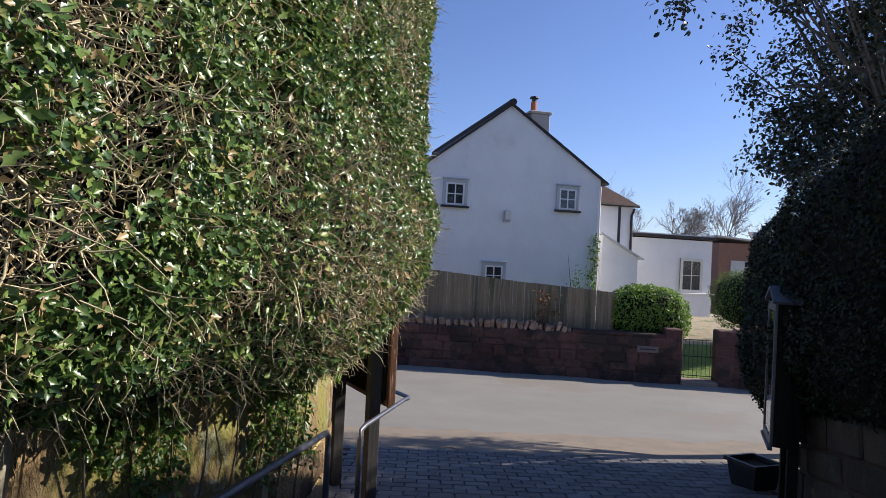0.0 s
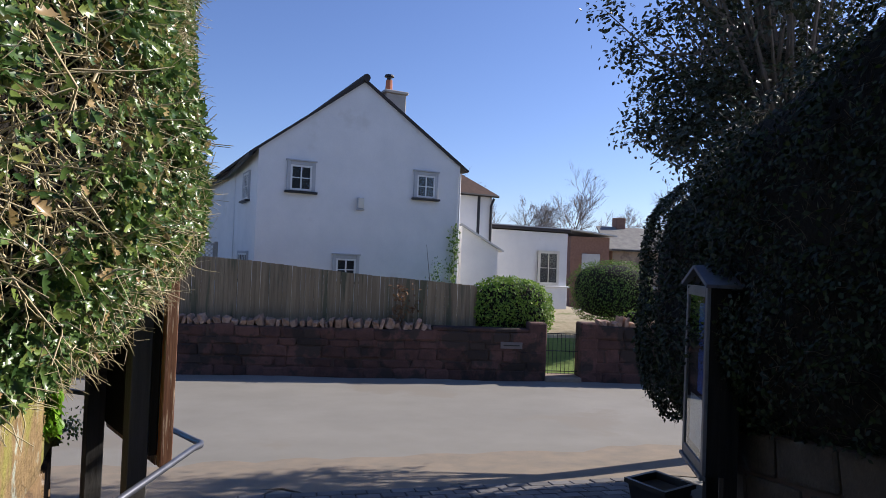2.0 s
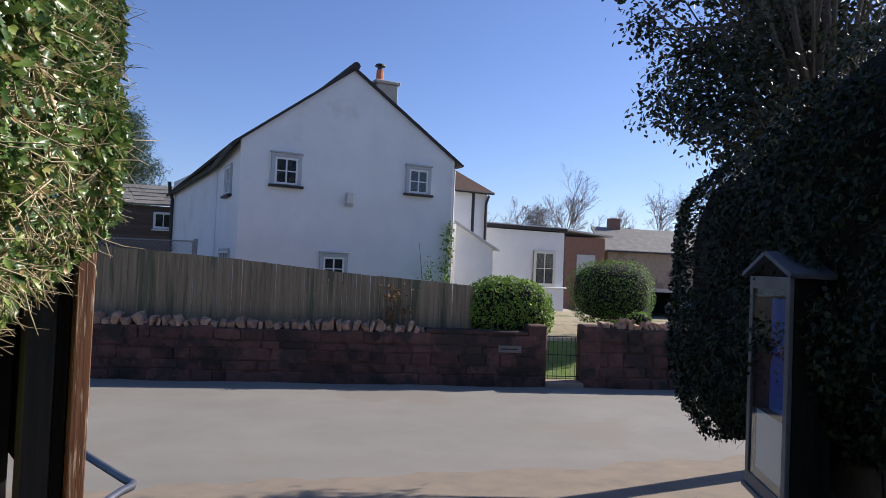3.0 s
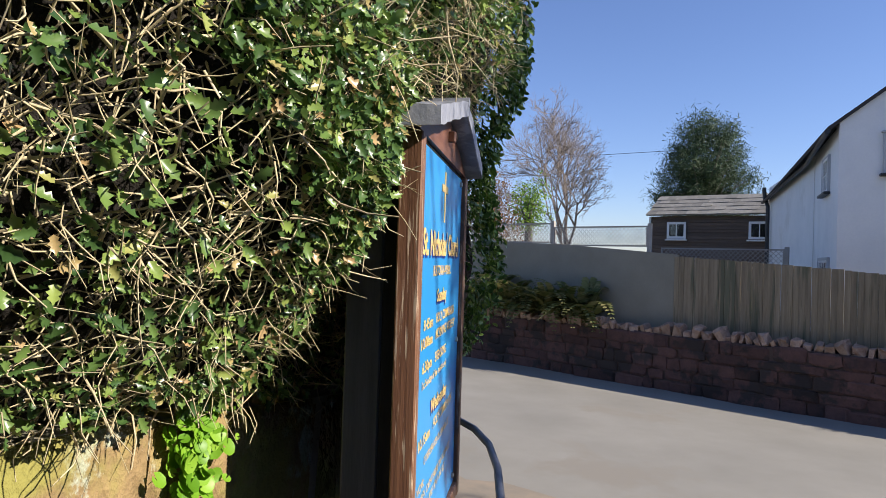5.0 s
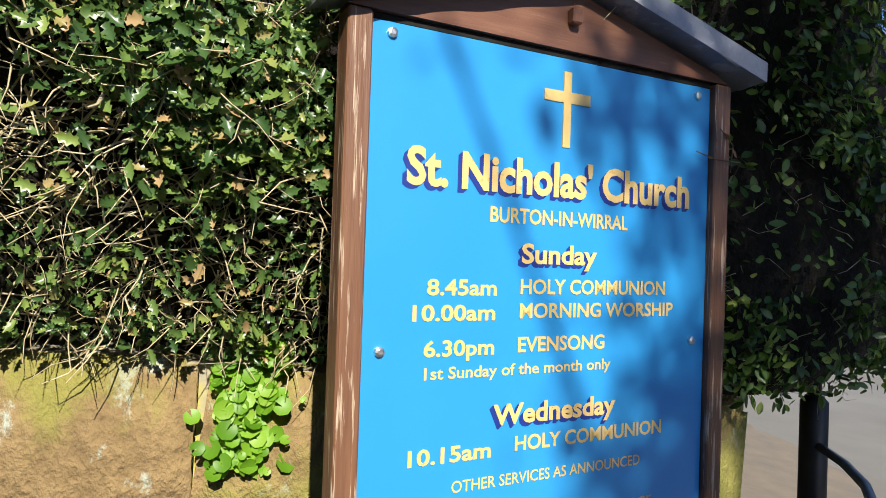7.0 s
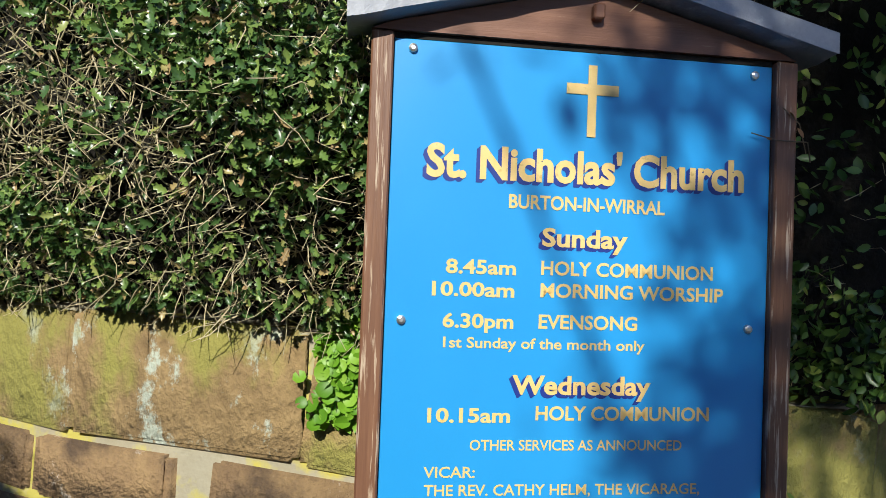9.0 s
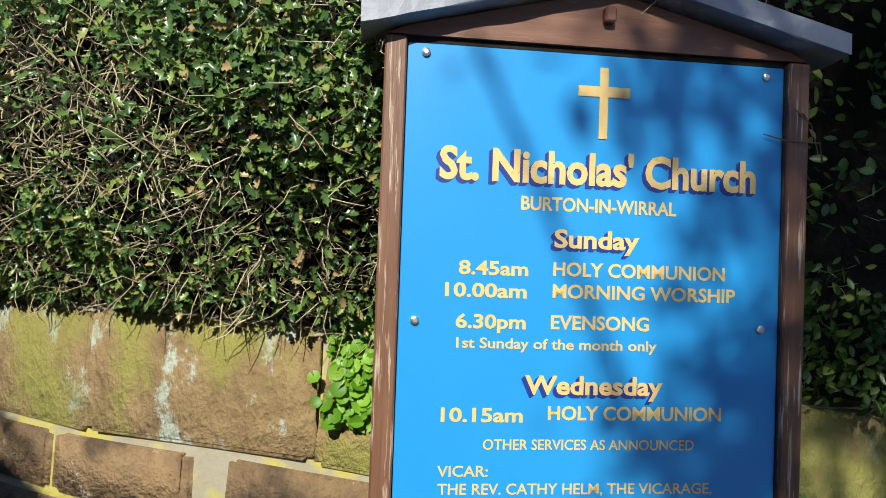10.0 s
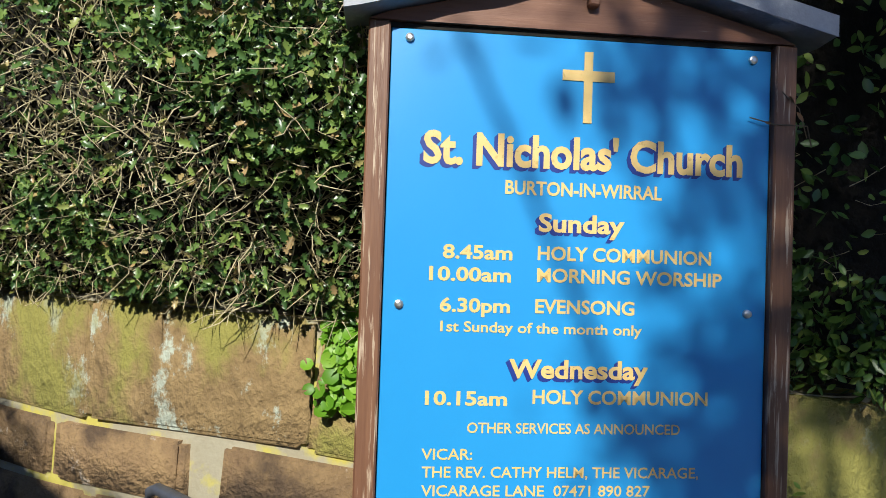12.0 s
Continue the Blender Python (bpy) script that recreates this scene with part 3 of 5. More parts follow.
def left_foot(p, h):
    """It hangs low over the path's wall, and droops to the road beyond it."""
    near = 0.13 * float(np.interp(p[1], [1.2, 2.6, 3.4, 4.0], [1, 0.7, 0.15, 0])) * float(np.interp(h, [0, 0.05, 0.25], [0.7, 1, 0]))
    belly = 0.05 * float(np.interp(p[1], [4.2, 4.55, 4.95, 5.1], [0, 1, 1, 0])) * float(np.interp(h, [0.08, 0.16, 0.3, 0.45], [0, 1, 1, 0.2]))
    road = 0.45 * float(np.interp(p[1], [6.15, 6.5], [0, 1])) * float(np.interp(h, [0, 0.04, 0.35], [0.9, 1, 0]))
    return near + belly + road


hedge("holly_hedge", LINE_L, lambda y: wall_top_left(y) + 0.02 + float(np.interp(y, [6.4, 6.9], [0, 0.16])), lambda p: 4.5, 0.62,
      "tall clipped green holly hedge with bare twigs on the stone wall",
      [("holly_foliage", HOLLY, M_HOLLY, 66000, (0.021, 0.047), 4.6, 8.8, 0.62, "glossy spiny dark green leaves"),
       ("holly_foliage", STAR, M_HOLLY, 52000, (0.021, 0.045), 1.0, 4.8, 0.62, "glossy spiny dark green leaves"),
       ("privet_foliage", OVAL, M_PRIVET, 36000, (0.028, 0.052), 8.4, 12.4, 0.6, "small rounded green leaves"),
       ("roadside_foliage", FOUR, M_PRIVET, 9000, (0.04, 0.08), 12.3, 21, 0.65, "")],
      [(46000, (0.06, 0.19), (0.0015, 0.0036), 1.0, 8.7, 0.05), (1500, (0.18, 0.38), (0.0028, 0.006), 1.0, 8.7, 0.05), (1500, (0.06, 0.14), (0.001, 0.002), 8.3, 12, 0.08)], 11, M_TWIG, gaps=0.22,
      far_less=left_fullness,
      foot_out=left_foot)


def right_top(p):
    return float(np.interp(p[1], [1.5, 3.2, 4.0, 4.6, 5.8, 7.3], [4.05, 3.7, 3.28, 3.0, 2.68, 2.45])) if p[0] < 4.3 else 2.35


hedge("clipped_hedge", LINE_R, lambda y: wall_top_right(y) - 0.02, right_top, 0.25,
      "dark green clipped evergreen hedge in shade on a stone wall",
      [("foliage", FOUR, M_DARKLEAF, 60000, (0.028, 0.055), 5.5, 17.5, 0.7, "small glossy leaves coloured dark for shade")],
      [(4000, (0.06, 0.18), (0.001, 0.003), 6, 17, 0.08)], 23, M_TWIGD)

# ---- wall across the road ----
GATE0, GATE1 = 0.3, 1.2
far_wall = tagged(part("wall_far", boxes((-26, GATE0, 0.02, 0.42, -1.6, 0.0), (GATE1, 16, 0.02, 0.42, -1.6, 0.22)), M_REDJOINT, at=pose(FAR0.x, FAR0.y, 0, 0, 0, -8)), "dark red sandstone garden wall along the far side of the road", "wall", kind="structure")
RED = [mesh_of("stone", rough_block(k + 60, 0.13, 0.09), M_RED) for k in range(8)]
CAPS = [mesh_of("coping_stone", rough_block(k + 80, 0.12, 0.15), M_REDCAP) for k in range(9)]


def far_stones(s0, s1, z0, ztop, hs, step, rng):
    z = z0
    for h in hs:
        s = s0 - rng.uniform(0, 0.3)
        while s < s1 - 0.06:
            L = min(rng.uniform(*step), s1 - s)
            a = max(s, s0)
            if s + L - a > 0.08:
                ob = part("stone", rng.choice(RED), None, far_wall)
                ob.matrix_local = Matrix.Translation(((a + s + L) / 2, 0.05 - rng.uniform(0, 0.02), z + h / 2 + rng.uniform(-0.015, 0.015))) @ Matrix.Rotation(rng.uniform(-0.03, 0.03), 4, "Y") @ Matrix.Diagonal((s + L - a - rng.uniform(-0.01, 0.03), 0.11 + rng.uniform(0, 0.03), h * rng.uniform(0.9, 1.08), 1))
            s += L
        z += h


far_stones(-17, GATE0, -1.22, 0, (0.3, 0.21, 0.27, 0.18, 0.27), (0.25, 0.8), rng)
far_stones(GATE1, 6.5, -1.22, 0.2, (0.31, 0.23, 0.33, 0.24, 0.32), (0.3, 0.75), rng)
for s0, s1, z in ((-17, -2.5, 0.0), (GATE1 + 0.45, 6.5, 0.22)):
    s = s0
    while s < s1:
        w = rng.uniform(0.08, 0.21)
        tall = rng.uniform(0.12, 0.27)
        ob = part("coping_stone", rng.choice(CAPS), None, far_wall)
        ob.matrix_local = Matrix.Translation((s + w / 2, 0.19 + rng.uniform(-0.03, 0.03), z + tall / 2 - 0.02)) @ Matrix.Rotation(rng.uniform(-0.45, 0.45), 4, "Y") @ Matrix.Rotation(rng.uniform(-0.2, 0.2), 4, "Z") @ Matrix.Diagonal((w, 0.3, tall, 1))
        s += w + rng.uniform(0.0, 0.06)
for a, b, top in ((GATE0 - 0.42, GATE0 + 0.02, 0.26), (GATE1 - 0.02, GATE1 + 0.42, 0.3)):
    part("gate_pier", boxes((a, b, -0.02, 0.46, -1.4, top), bev=0.03), M_RED, far_wall, "dark red sandstone gate pier")
for a, b in ((-2.5, GATE0 - 0.42),):
    part("wall_cap", boxes((a, b, -0.005, 0.44, 0.0, 0.1), bev=0.025), M_RED, far_wall)

plaque = thing("name_plaque", pose(*far(-0.56, -0.02, -0.3), 0, 0, -8), "small pale rectangular name plate on the road wall", "sign")
part("plate", boxes((-0.27, 0.27, -0.012, 0.012, -0.08, 0.08), bev=0.006), M_PLAQUE, plaque)
part("lettering", boxes((-0.2, 0.2, -0.0155, -0.012, -0.014, 0.014)), M_BLACK, plaque)

gate = thing("garden_gate", pose(*far(0.75, 0.2, -1.05), 0, 0, -8), "low thin black iron garden gate between stone piers", "gate")
for z in (0.12, 0.62, 1.05):
    part("rail", tube([(-0.43, 0, z), (0.43, 0, z)], 0.011, 6), M_BLACK, gate)
for k in range(9):
    part("bar", tube([(-0.43 + 0.1075 * k, 0, 0.05), (-0.43 + 0.1075 * k, 0, 1.05 + (0.08 if k in (0, 8) else 0))], 0.006, 5), M_BLACK, gate)
step_ = tagged(part("gate_step", boxes((GATE0, GATE1, -0.1, 0.5, -1.3, -1.04), bev=0.02), M_OLDBRICK, at=pose(FAR0.x, FAR0.y, 0, 0, 0, -8)), "worn stone step in the garden gateway", "step", kind="structure")

# ---- fence on the far wall, boards of one mesh ----
fence = thing("board_fence", pose(*far(0, 0.5), 0, 0, -8), "weathered brown close-boarded timber fence behind the road wall", "fence")
BOARD = [mesh_of("board", boxes((-0.052, 0.052, -0.011 - 0.004 * k, 0.011, 0, 1), bev=0.003), M_FENCE) for k in range(3)]


def fence_top(s):
    return float(np.interp(s, [-12, -11, -8.4, -6.7, -4.5, -2, -1.4], [1.82, 1.74, 1.6, 1.5, 1.3, 1.15, 1.1]))


s = -9.84
while s < -1.45:
    b = part("board", rng.choice(BOARD), None, fence)
    b.matrix_local = Matrix.Translation((s, rng.uniform(-0.004, 0.004), -0.25)) @ Matrix.Rotation(rng.uniform(-0.004, 0.004), 4, "Y") @ Matrix.Diagonal((1, 1, fence_top(s) + 0.25 + rng.uniform(-0.008, 0.008), 1))
    s += 0.107
part("rail", tube([(-9.84, 0.05, 0.25), (-1.5, 0.05, 0.25)], 0.035, 4), M_FENCE, fence)
for s in (-9.7, -7.5, -5, -2.5, -1.42):
    part("post", boxes((s - 0.045, s + 0.045, 0.02, 0.11, -0.7, fence_top(s) - 0.02), bev=0.006), M_FENCE, fence)
back_wall = tagged(part("wall_rendered", prism([(-26, -1.2), (-9.9, -1.2), (-9.9, 1.72), (-13, 1.93), (-26, 2.15)], 0.5, 0.72), M_GREYWALL, at=pose(*far(0, 0), 0, 0, -8)), "grey rendered garden wall behind the road wall", "wall", kind="structure")


def trellis(s0, s1, z0, z1, d, label):
    L = s1 - s0
    th = thing("trellis_panel", pose(*far(s0, d, z0), 0, 0, -8), label, "trellis", "trellis panels")
    h = z1 - z0
    part("frame", boxes((0, L, -0.015, 0.015, 0, 0.035), (0, L, -0.015, 0.015, h - 0.035, h), (0, 0.035, -0.015, 0.015, 0.035, h - 0.035), (L - 0.035, L, -0.015, 0.015, 0.035, h - 0.035)), M_LATTICE, th)
    part("post", boxes((L, L + 0.08, -0.03, 0.05, -0.5, h + 0.05)), M_LATTICE, th)
    for sg in (1, -1):
        bm = bmesh.new()
        x = -h
        while x < L:
            a, b = (x, 0), (x + h, h)
            a = (max(x, 0), max(0, -x))
            b = (min(x + h, L), min(h, L - x))
            if b[0] - a[0] > 0.02:
                q = [(a[0], a[1]), (a[0] + 0.02, a[1]), (b[0] + 0.02, b[1]), (b[0], b[1])]
                if sg < 0:
                    q = [(L - u, w) for u, w in q]
                bmq = [bm.verts.new((u, 0.006 * sg, w)) for u, w in q] + [bm.verts.new((u, 0.006 * sg + 0.006, w)) for u, w in q]
                for f in ((0, 1, 2, 3), (7, 6, 5, 4), (0, 4, 5, 1), (1, 5, 6, 2), (2, 6, 7, 3), (3, 7, 4, 0)):
                    bm.faces.new([bmq[i] for i in f])
            x += 0.11
        part("slats", bm, M_LATTICE, th)


for k in range(3):
    trellis(-18.3 + 2.6 * k, -15.78 + 2.6 * k, 2.02 - 0.07 * k, 2.56 - 0.1 * k, 0.6, "grey wooden lattice trellis on top of the garden wall")
trellis(-11.2, -8.3, 1.45, 1.92, 2.6, "grey wooden lattice trellis beside the shed")


# ---- white house ----
HOUSE = pose(-0.49, 18.75, -0.114, 0, 0, 12.5) @ Matrix.Scale(1.075, 4)
GW, APX, APZ, EZ = 5.45, 2.59, 6.2, 4.2
house = thing("white_house", HOUSE, "white-painted two-storey cottage with a dark gable roof", "house")
part("gable_wall", prism([(0, -1.2), (GW, -1.2), (GW, EZ + 0.1), (APX, APZ), (0, EZ)], 0, 0.35), M_WHITE, house)
part("side_wall", boxes((0, 0.35, 0.35, 3.3, -1.2, EZ - 0.05)), M_WHITE, house)
rear = boxes((-0.02, 0.3, 3.3, 9.8, -1.2, EZ - 0.1))
for v in rear.verts:
    v.co.x -= 0.55 * max(0.0, v.co.y - 3.3) / 6.5
part("side_wall", rear, M_WHITE, house, "weather-stained rear stretch of the side wall")
part("side_wall", boxes((GW - 0.35, GW, 0.35, 9.8, -1.2, EZ + 0.05)), M_WHITE, house)
part("rear_wall", boxes((0.3, GW - 0.35, 9.5, 9.8, -1.2, EZ - 0.1)), M_WHITE, house)


def slope_slab(x0, z0, x1, z1, y0, y1, t):
    n = Vector((-(z1 - z0), 0, x1 - x0)).normalized() * t
    if n.z < 0:
        n = -n
    return prism([(x0, z0), (x1, z1), (x1 + n.x, z1 + n.z), (x0 + n.x, z0 + n.z)], y0, y1)


kl, kr = (APZ - EZ) / APX, (APZ - EZ - 0.1) / (GW - APX)
left_slope = slope_slab(-0.16, EZ - 0.16 * kl, APX, APZ, -0.07, 9.95, 0.06)
for v in left_slope.verts:
    if v.co.x < 1 and v.co.y > 5:
        v.co.x -= 0.55
        v.co.z -= 0.42
part("roof_slope", left_slope, M_ROOFDARK, house)
part("roof_slope", slope_slab(GW + 0.22, EZ + 0.1 - 0.22 * kr, APX, APZ, -0.07, 9.95, 0.06), M_ROOFDARK, house)
part("ridge_tile", tube([(APX, -0.13, APZ + 0.09), (APX, 9.95, APZ + 0.09)], 0.1, 8), M_ROOFDARK, house)
part("gutter", tube([(-0.2, -0.05, EZ - 0.16), (-0.2, 3.3, EZ - 0.3), (-0.76, 9.9, EZ - 0.58)], 0.05, 6), M_BLACK, house)
part("drainpipe", tube([(-0.75, 9.3, EZ - 0.15), (-0.72, 9.3, EZ - 0.5), (-0.63, 9.3, EZ - 0.75), (-0.63, 9.3, -1)], 0.06, 8), M_BLACK, house, "black drainpipe")
part("drainpipe", tube([(GW - 0.02, -0.06, EZ - 0.1), (GW - 0.02, -0.06, -1)], 0.025, 6), M_WHITE, house)
chimney = part("chimney", boxes((3.41, 4.0, 0.6, 1.25, 4.6, 6.2), (3.36, 4.05, 0.55, 1.3, 6.2, 6.28), bev=0.015), M_CHIM, house)
part("chimney_pot", tube([(3.6, 0.92, 6.28), (3.6, 0.92, 6.62)], [0.105, 0.09], 12), M_POT, chimney, "terracotta chimney pot")
part("cowl", tube([(3.6, 0.92, 6.62), (3.6, 0.92, 6.71), (3.6, 0.92, 6.72), (3.6, 0.92, 6.77)], [0.07, 0.07, 0.14, 0.12], 12), M_BLACK, chimney)


def window(parent, m, w, h, cols=2, rows=2, surround=0.09, frame_mat=None, sill=True, hood=True, sub="window", f=0.045):
    """A window in its own frame: x across, z up, y to the inside; origin at the foot of the middle."""
    win = part(sub, boxes((-w / 2, w / 2, -0.012, 0.01, 0, h)), M_DARKROOM, parent, at=m)
    fm = frame_mat or M_FRAMEW
    if surround:
        s_ = surround
        part("surround", boxes((-w / 2 - s_, -w / 2, -0.05, 0.02, -0.02, h + s_), (w / 2, w / 2 + s_, -0.05, 0.02, -0.02, h + s_), (-w / 2, w / 2, -0.05, 0.02, h, h + s_), bev=0.008), M_GREYPAINT, win)
    if sill:
        part("sill", boxes((-w / 2 - surround - 0.05, w / 2 + surround + 0.05, -0.12, 0.0, -0.075, -0.02), bev=0.01), M_BLACK if surround else M_FRAMEW, win)
    if hood:
        part("drip_mould", boxes((-w / 2 - surround - 0.03, w / 2 + surround + 0.03, -0.08, -0.0, h + surround, h + surround + 0.04), bev=0.01), M_GREYPAINT, win)
    part("frame", boxes((-w / 2, -w / 2 + f, -0.04, -0.014, 0, h), (w / 2 - f, w / 2, -0.04, -0.014, 0, h), (-w / 2 + f, w / 2 - f, -0.04, -0.014, 0, f), (-w / 2 + f, w / 2 - f, -0.04, -0.014, h - f, h)), fm, win)
    for k in range(1, cols):
        x = -w / 2 + w * k / cols
        part("mullion", boxes((x - 0.016, x + 0.016, -0.038, -0.014, f, h - f)), fm, win)
    for k in range(1, rows):
        z = h * k / rows
        part("glazing_bar", boxes((-w / 2 + f, w / 2 - f, -0.037, -0.015, z - 0.012, z + 0.012)), fm, win)
    for i in range(cols):
        for j in range(rows):
            p = part("pane", boxes((-w / 2 + w * i / cols + 0.02, -w / 2 + w * (i + 1) / cols - 0.02, -0.026, -0.02, h * j / rows + 0.02, h * (j + 1) / rows - 0.02)), M_GLASS, win)
            p.visible_shadow = False
    return win


window(house, pose(1.035, -0.002, 3.27), 0.53, 0.62)
window(house, pose(4.415, -0.002, 3.36), 0.53, 0.6)
window(house, pose(2.27, -0.002, 1.08), 0.52, 0.56)
window(house, pose(-0.002, 1.4, 3.06, 0, 0, -90), 0.8, 0.68, 4, 2, 0.04, hood=False)
window(house, pose(-0.002, 1.5, 1.0, 0, 0, -90), 1.3, 0.68, 5, 1, 0.06, hood=False)
bellbox = thing("alarm_box", HOUSE @ pose(2.58, -0.05, 2.93), "small white alarm box on the gable wall", "alarm box")
part("box", boxes((-0.09, 0.09, -0.05, 0.05, 0, 0.28), bev=0.02), M_GREYPAINT, bellbox)
part("cover", boxes((-0.075, 0.075, -0.07, -0.05, 0.015, 0.265), bev=0.006), M_CREAM, bellbox, "cream front cover")
part("base_strip", boxes((-0.095, 0.095, -0.055, 0.05, -0.04, 0)), M_GREYPAINT, bellbox)

# rear wing of the house with a tiled hip roof
wing = thing("rear_wing", pose(7.08, 22.5, 0.08, 0, 0, 12.5), "white rear wing with a brown tiled hip roof", "house")
part("wall", boxes((-4.2, 0.0, 0, 4, -1, 3.88)), M_WHITE, wing)
for x in (-0.52,):
    part("timber_strip", boxes((x - 0.05, x + 0.05, -0.02, 0.0, 2.2, 3.86)), M_BLACK, wing)
part("drainpipe", tube([(0.04, -0.06, 3.8), (-0.06, -0.06, 3.55), (-0.06, -0.06, 0)], 0.045, 6), M_BLACK, wing)
part("gutter", tube([(-4.2, -0.18, 3.87), (0.15, -0.18, 3.87)], 0.05, 6), M_BLACK, wing)
hv = [(-4.2, -0.2, 3.9), (0.15, -0.2, 3.9), (0.15, 4.2, 3.9), (-4.2, 4.2, 3.9), (-4.2, 2, 5.5), (-1.75, 2, 5.5)]
part("roof", (hv, [(0, 1, 5, 4), (1, 2, 5), (2, 3, 4, 5), (3, 0, 4), (3, 2, 1, 0)]), M_TILE, wing)
part("porch_wall", prism([(-1.6, -1), (-0.25, -1), (-0.25, 2.06), (-1.6, 2.75)], -0.9, -0.02), M_WHITE, wing)
part("porch_roof", slope_slab(-1.7, 2.8, -0.08, 1.98, -1.0, -0.02, 0.05), M_GREYPAINT, wing)

extension = thing("flat_roofed_extension", pose(8.6, 24.65, 0.12, 0, 0, 12.5), "white single-storey extension with a flat dark-edged roof", "house")
part("wall", boxes((-3.6, 2.66, 0, 4, -0.6, 2.86)), M_WHITE, extension)
part("fascia", boxes((-3.7, 2.72, -0.12, 4.1, 2.9, 3.02), bev=0.01), M_ROOFDARK, extension)
part("roof", boxes((-3.65, 2.68, -0.08, 4.05, 3.02, 3.06)), M_GREYPAINT, extension)
part("bay", boxes((1.15, 2.6, -0.16, 0.0, -0.6, 0.72), bev=0.02), M_WHITE, extension)
window(extension, pose(1.72, -0.05, 0.8), 1.0, 1.34, 2, 2, 0.0, M_CREAM, hood=False, f=0.11)
part("bay_sill", boxes((1.1, 2.7, -0.22, 0.0, 0.72, 0.78), bev=0.015), M_FRAMEW, extension)
for k in range(14):
    part("ridge_tile", boxes((-1.6 + 0.24 * k, -1.4 + 0.24 * k, 4.6, 4.8, 3.05, 3.4), bev=0.03), M_REDCAP, extension)

# brick outbuildings
out1 = thing("brick_outbuilding", pose(15.6, 33, 0), "low red brick outbuilding with a grey door", "outbuilding")
part("wall", boxes((-0.6, 1.65, 0, 5, -1.5, 3.3)), M_BRICK, out1)
part("door", boxes((0.05, 1.1, -0.06, 0.0, -0.6, 2.4), bev=0.01), M_GREYPAINT, out1, "pale grey plank door")
part("roof", slope_slab(-0.8, 3.6, 1.95, 3.36, -0.3, 5, 0.08), M_GREYPAINT, out1)
out2 = thing("garage", pose(18.0, 34, 0), "old brick garage with a slate roof and dark open doorway", "garage")
part("wall", boxes((0.0, 2.75, 0, 6, -1.5, 2.75), (2.75, 6.3, 0, 6, 0.6, 2.75), (6.3, 7.2, 0, 6, -1.5, 2.75)), M_OLDBRICK, out2)
part("interior", boxes((2.75, 6.3, 2.5, 5.9, -1.5, 0.6)), M_DARKROOM, out2)
part("lintel", boxes((2.6, 6.5, -0.06, 0.0, 0.55, 0.75)), M_CHIM, out2)
part("gutter", tube([(-0.2, -0.25, 2.7), (7.2, -0.25, 2.7)], 0.07, 6), M_BLACK, out2)
gr = [(-0.4, -0.3, 2.75), (7.4, -0.3, 2.75), (7.4, 3, 4.2), (0.5, 3, 4.2), (-0.4, -0.3, 2.65), (7.4, -0.3, 2.65), (7.4, 3, 4.1), (0.5, 3, 4.1)]
part("roof_slope", (gr, [(0, 1, 2, 3), (7, 6, 5, 4), (0, 4, 5, 1), (1, 5, 6, 2), (2, 6, 7, 3), (3, 7, 4, 0)]), M_SLATE, out2)
part("chimney", boxes((1.7, 2.3, 2.7, 3.3, 3.9, 4.75), bev=0.03), M_BRICK, out2)


def car(m):
    c = thing("parked_car", m, "white car parked in front of the dark garage", "car")
    part("body", prism([(-1.9, 0.25), (1.9, 0.25), (1.95, 0.6), (1.75, 0.85), (0.8, 0.98), (0.2, 1.42), (-1.3, 1.45), (-1.85, 0.95)], -0.8, 0.8), M_CARW, c)
    for y in (-0.815, 0.805):
        part("side_window", prism([(0.6, 0.98), (0.15, 1.34), (-1.2, 1.36), (-1.5, 0.98)], y, y + 0.01), M_BLACK, c)
    for x in (-1.2, 1.25):
        for y in (-0.82, 0.64):
            w = part("wheel", tube([(x, y, 0.31), (x, y + 0.18, 0.31)], 0.31, 14), M_BLACK, c)
            part("rim", tube([(x, y - 0.01, 0.31), (x, y + 0.19, 0.31)], 0.18, 10), M_STEEL, w)


car(pose(23.6, 33.2, zg(23.6, 33.2) - 0.02, 0, 0, 160))

# shed
shed = thing("timber_shed", pose(-6, 30, 0), "dark timber shed with a grey slate roof and white windows", "shed")
part("wall", boxes((-1.85, 3.4, 0.05, 3, -0.5, 3.4)), M_SHED, shed)
for k in range(14):
    part("weatherboard", boxes((-1.85, 3.4, 0.0, 0.048, 1.6 + 0.13 * k, 1.722 + 0.13 * k), bev=0.006), M_SHED, shed)
for x in (-0.83, 2.17):
    window(shed, pose(x, -0.03, 2.52), 0.74, 0.66, 2, 1, 0.0, sill=True, hood=False, f=0.09)
part("corner_board", boxes((-1.93, -1.85, -0.03, 0.1, -0.5, 3.4)), M_FRAMEW, shed)
SL = [mesh_of("slate", boxes((-0.19, 0.19, 0, 0.42, -0.008, 0.008), bev=0.003), M_SLATE) for _ in range(1)]
roof_ = part("roof", slope_slab(-0.2, 0, 1.6, 0.92, -1.97, 3.5, 0.04), M_SLATE, shed, at=Matrix.Translation((0, -0.05, 3.42)) @ Matrix.Rotation(radians(90), 4, "Z") @ Matrix.Diagonal((1, -1, 1, 1)))
for r in range(5):
    for k in range(2, 16):
        sl = part("slate", SL[0], None, shed)
        sl.matrix_local = Matrix.Translation((-2.58 + 0.39 * k + 0.19 * (r % 2), -0.3 + 0.34 * r, 3.46 + 0.175 * r + rng.uniform(0, 0.02))) @ Matrix.Rotation(radians(24), 4, "X") @ Matrix.Rotation(rng.uniform(-0.02, 0.02), 4, "Z")

# ---- church notice board ----
BOARDM = pose(-0.367, 5.25, 0, 0, 0, 117.4)
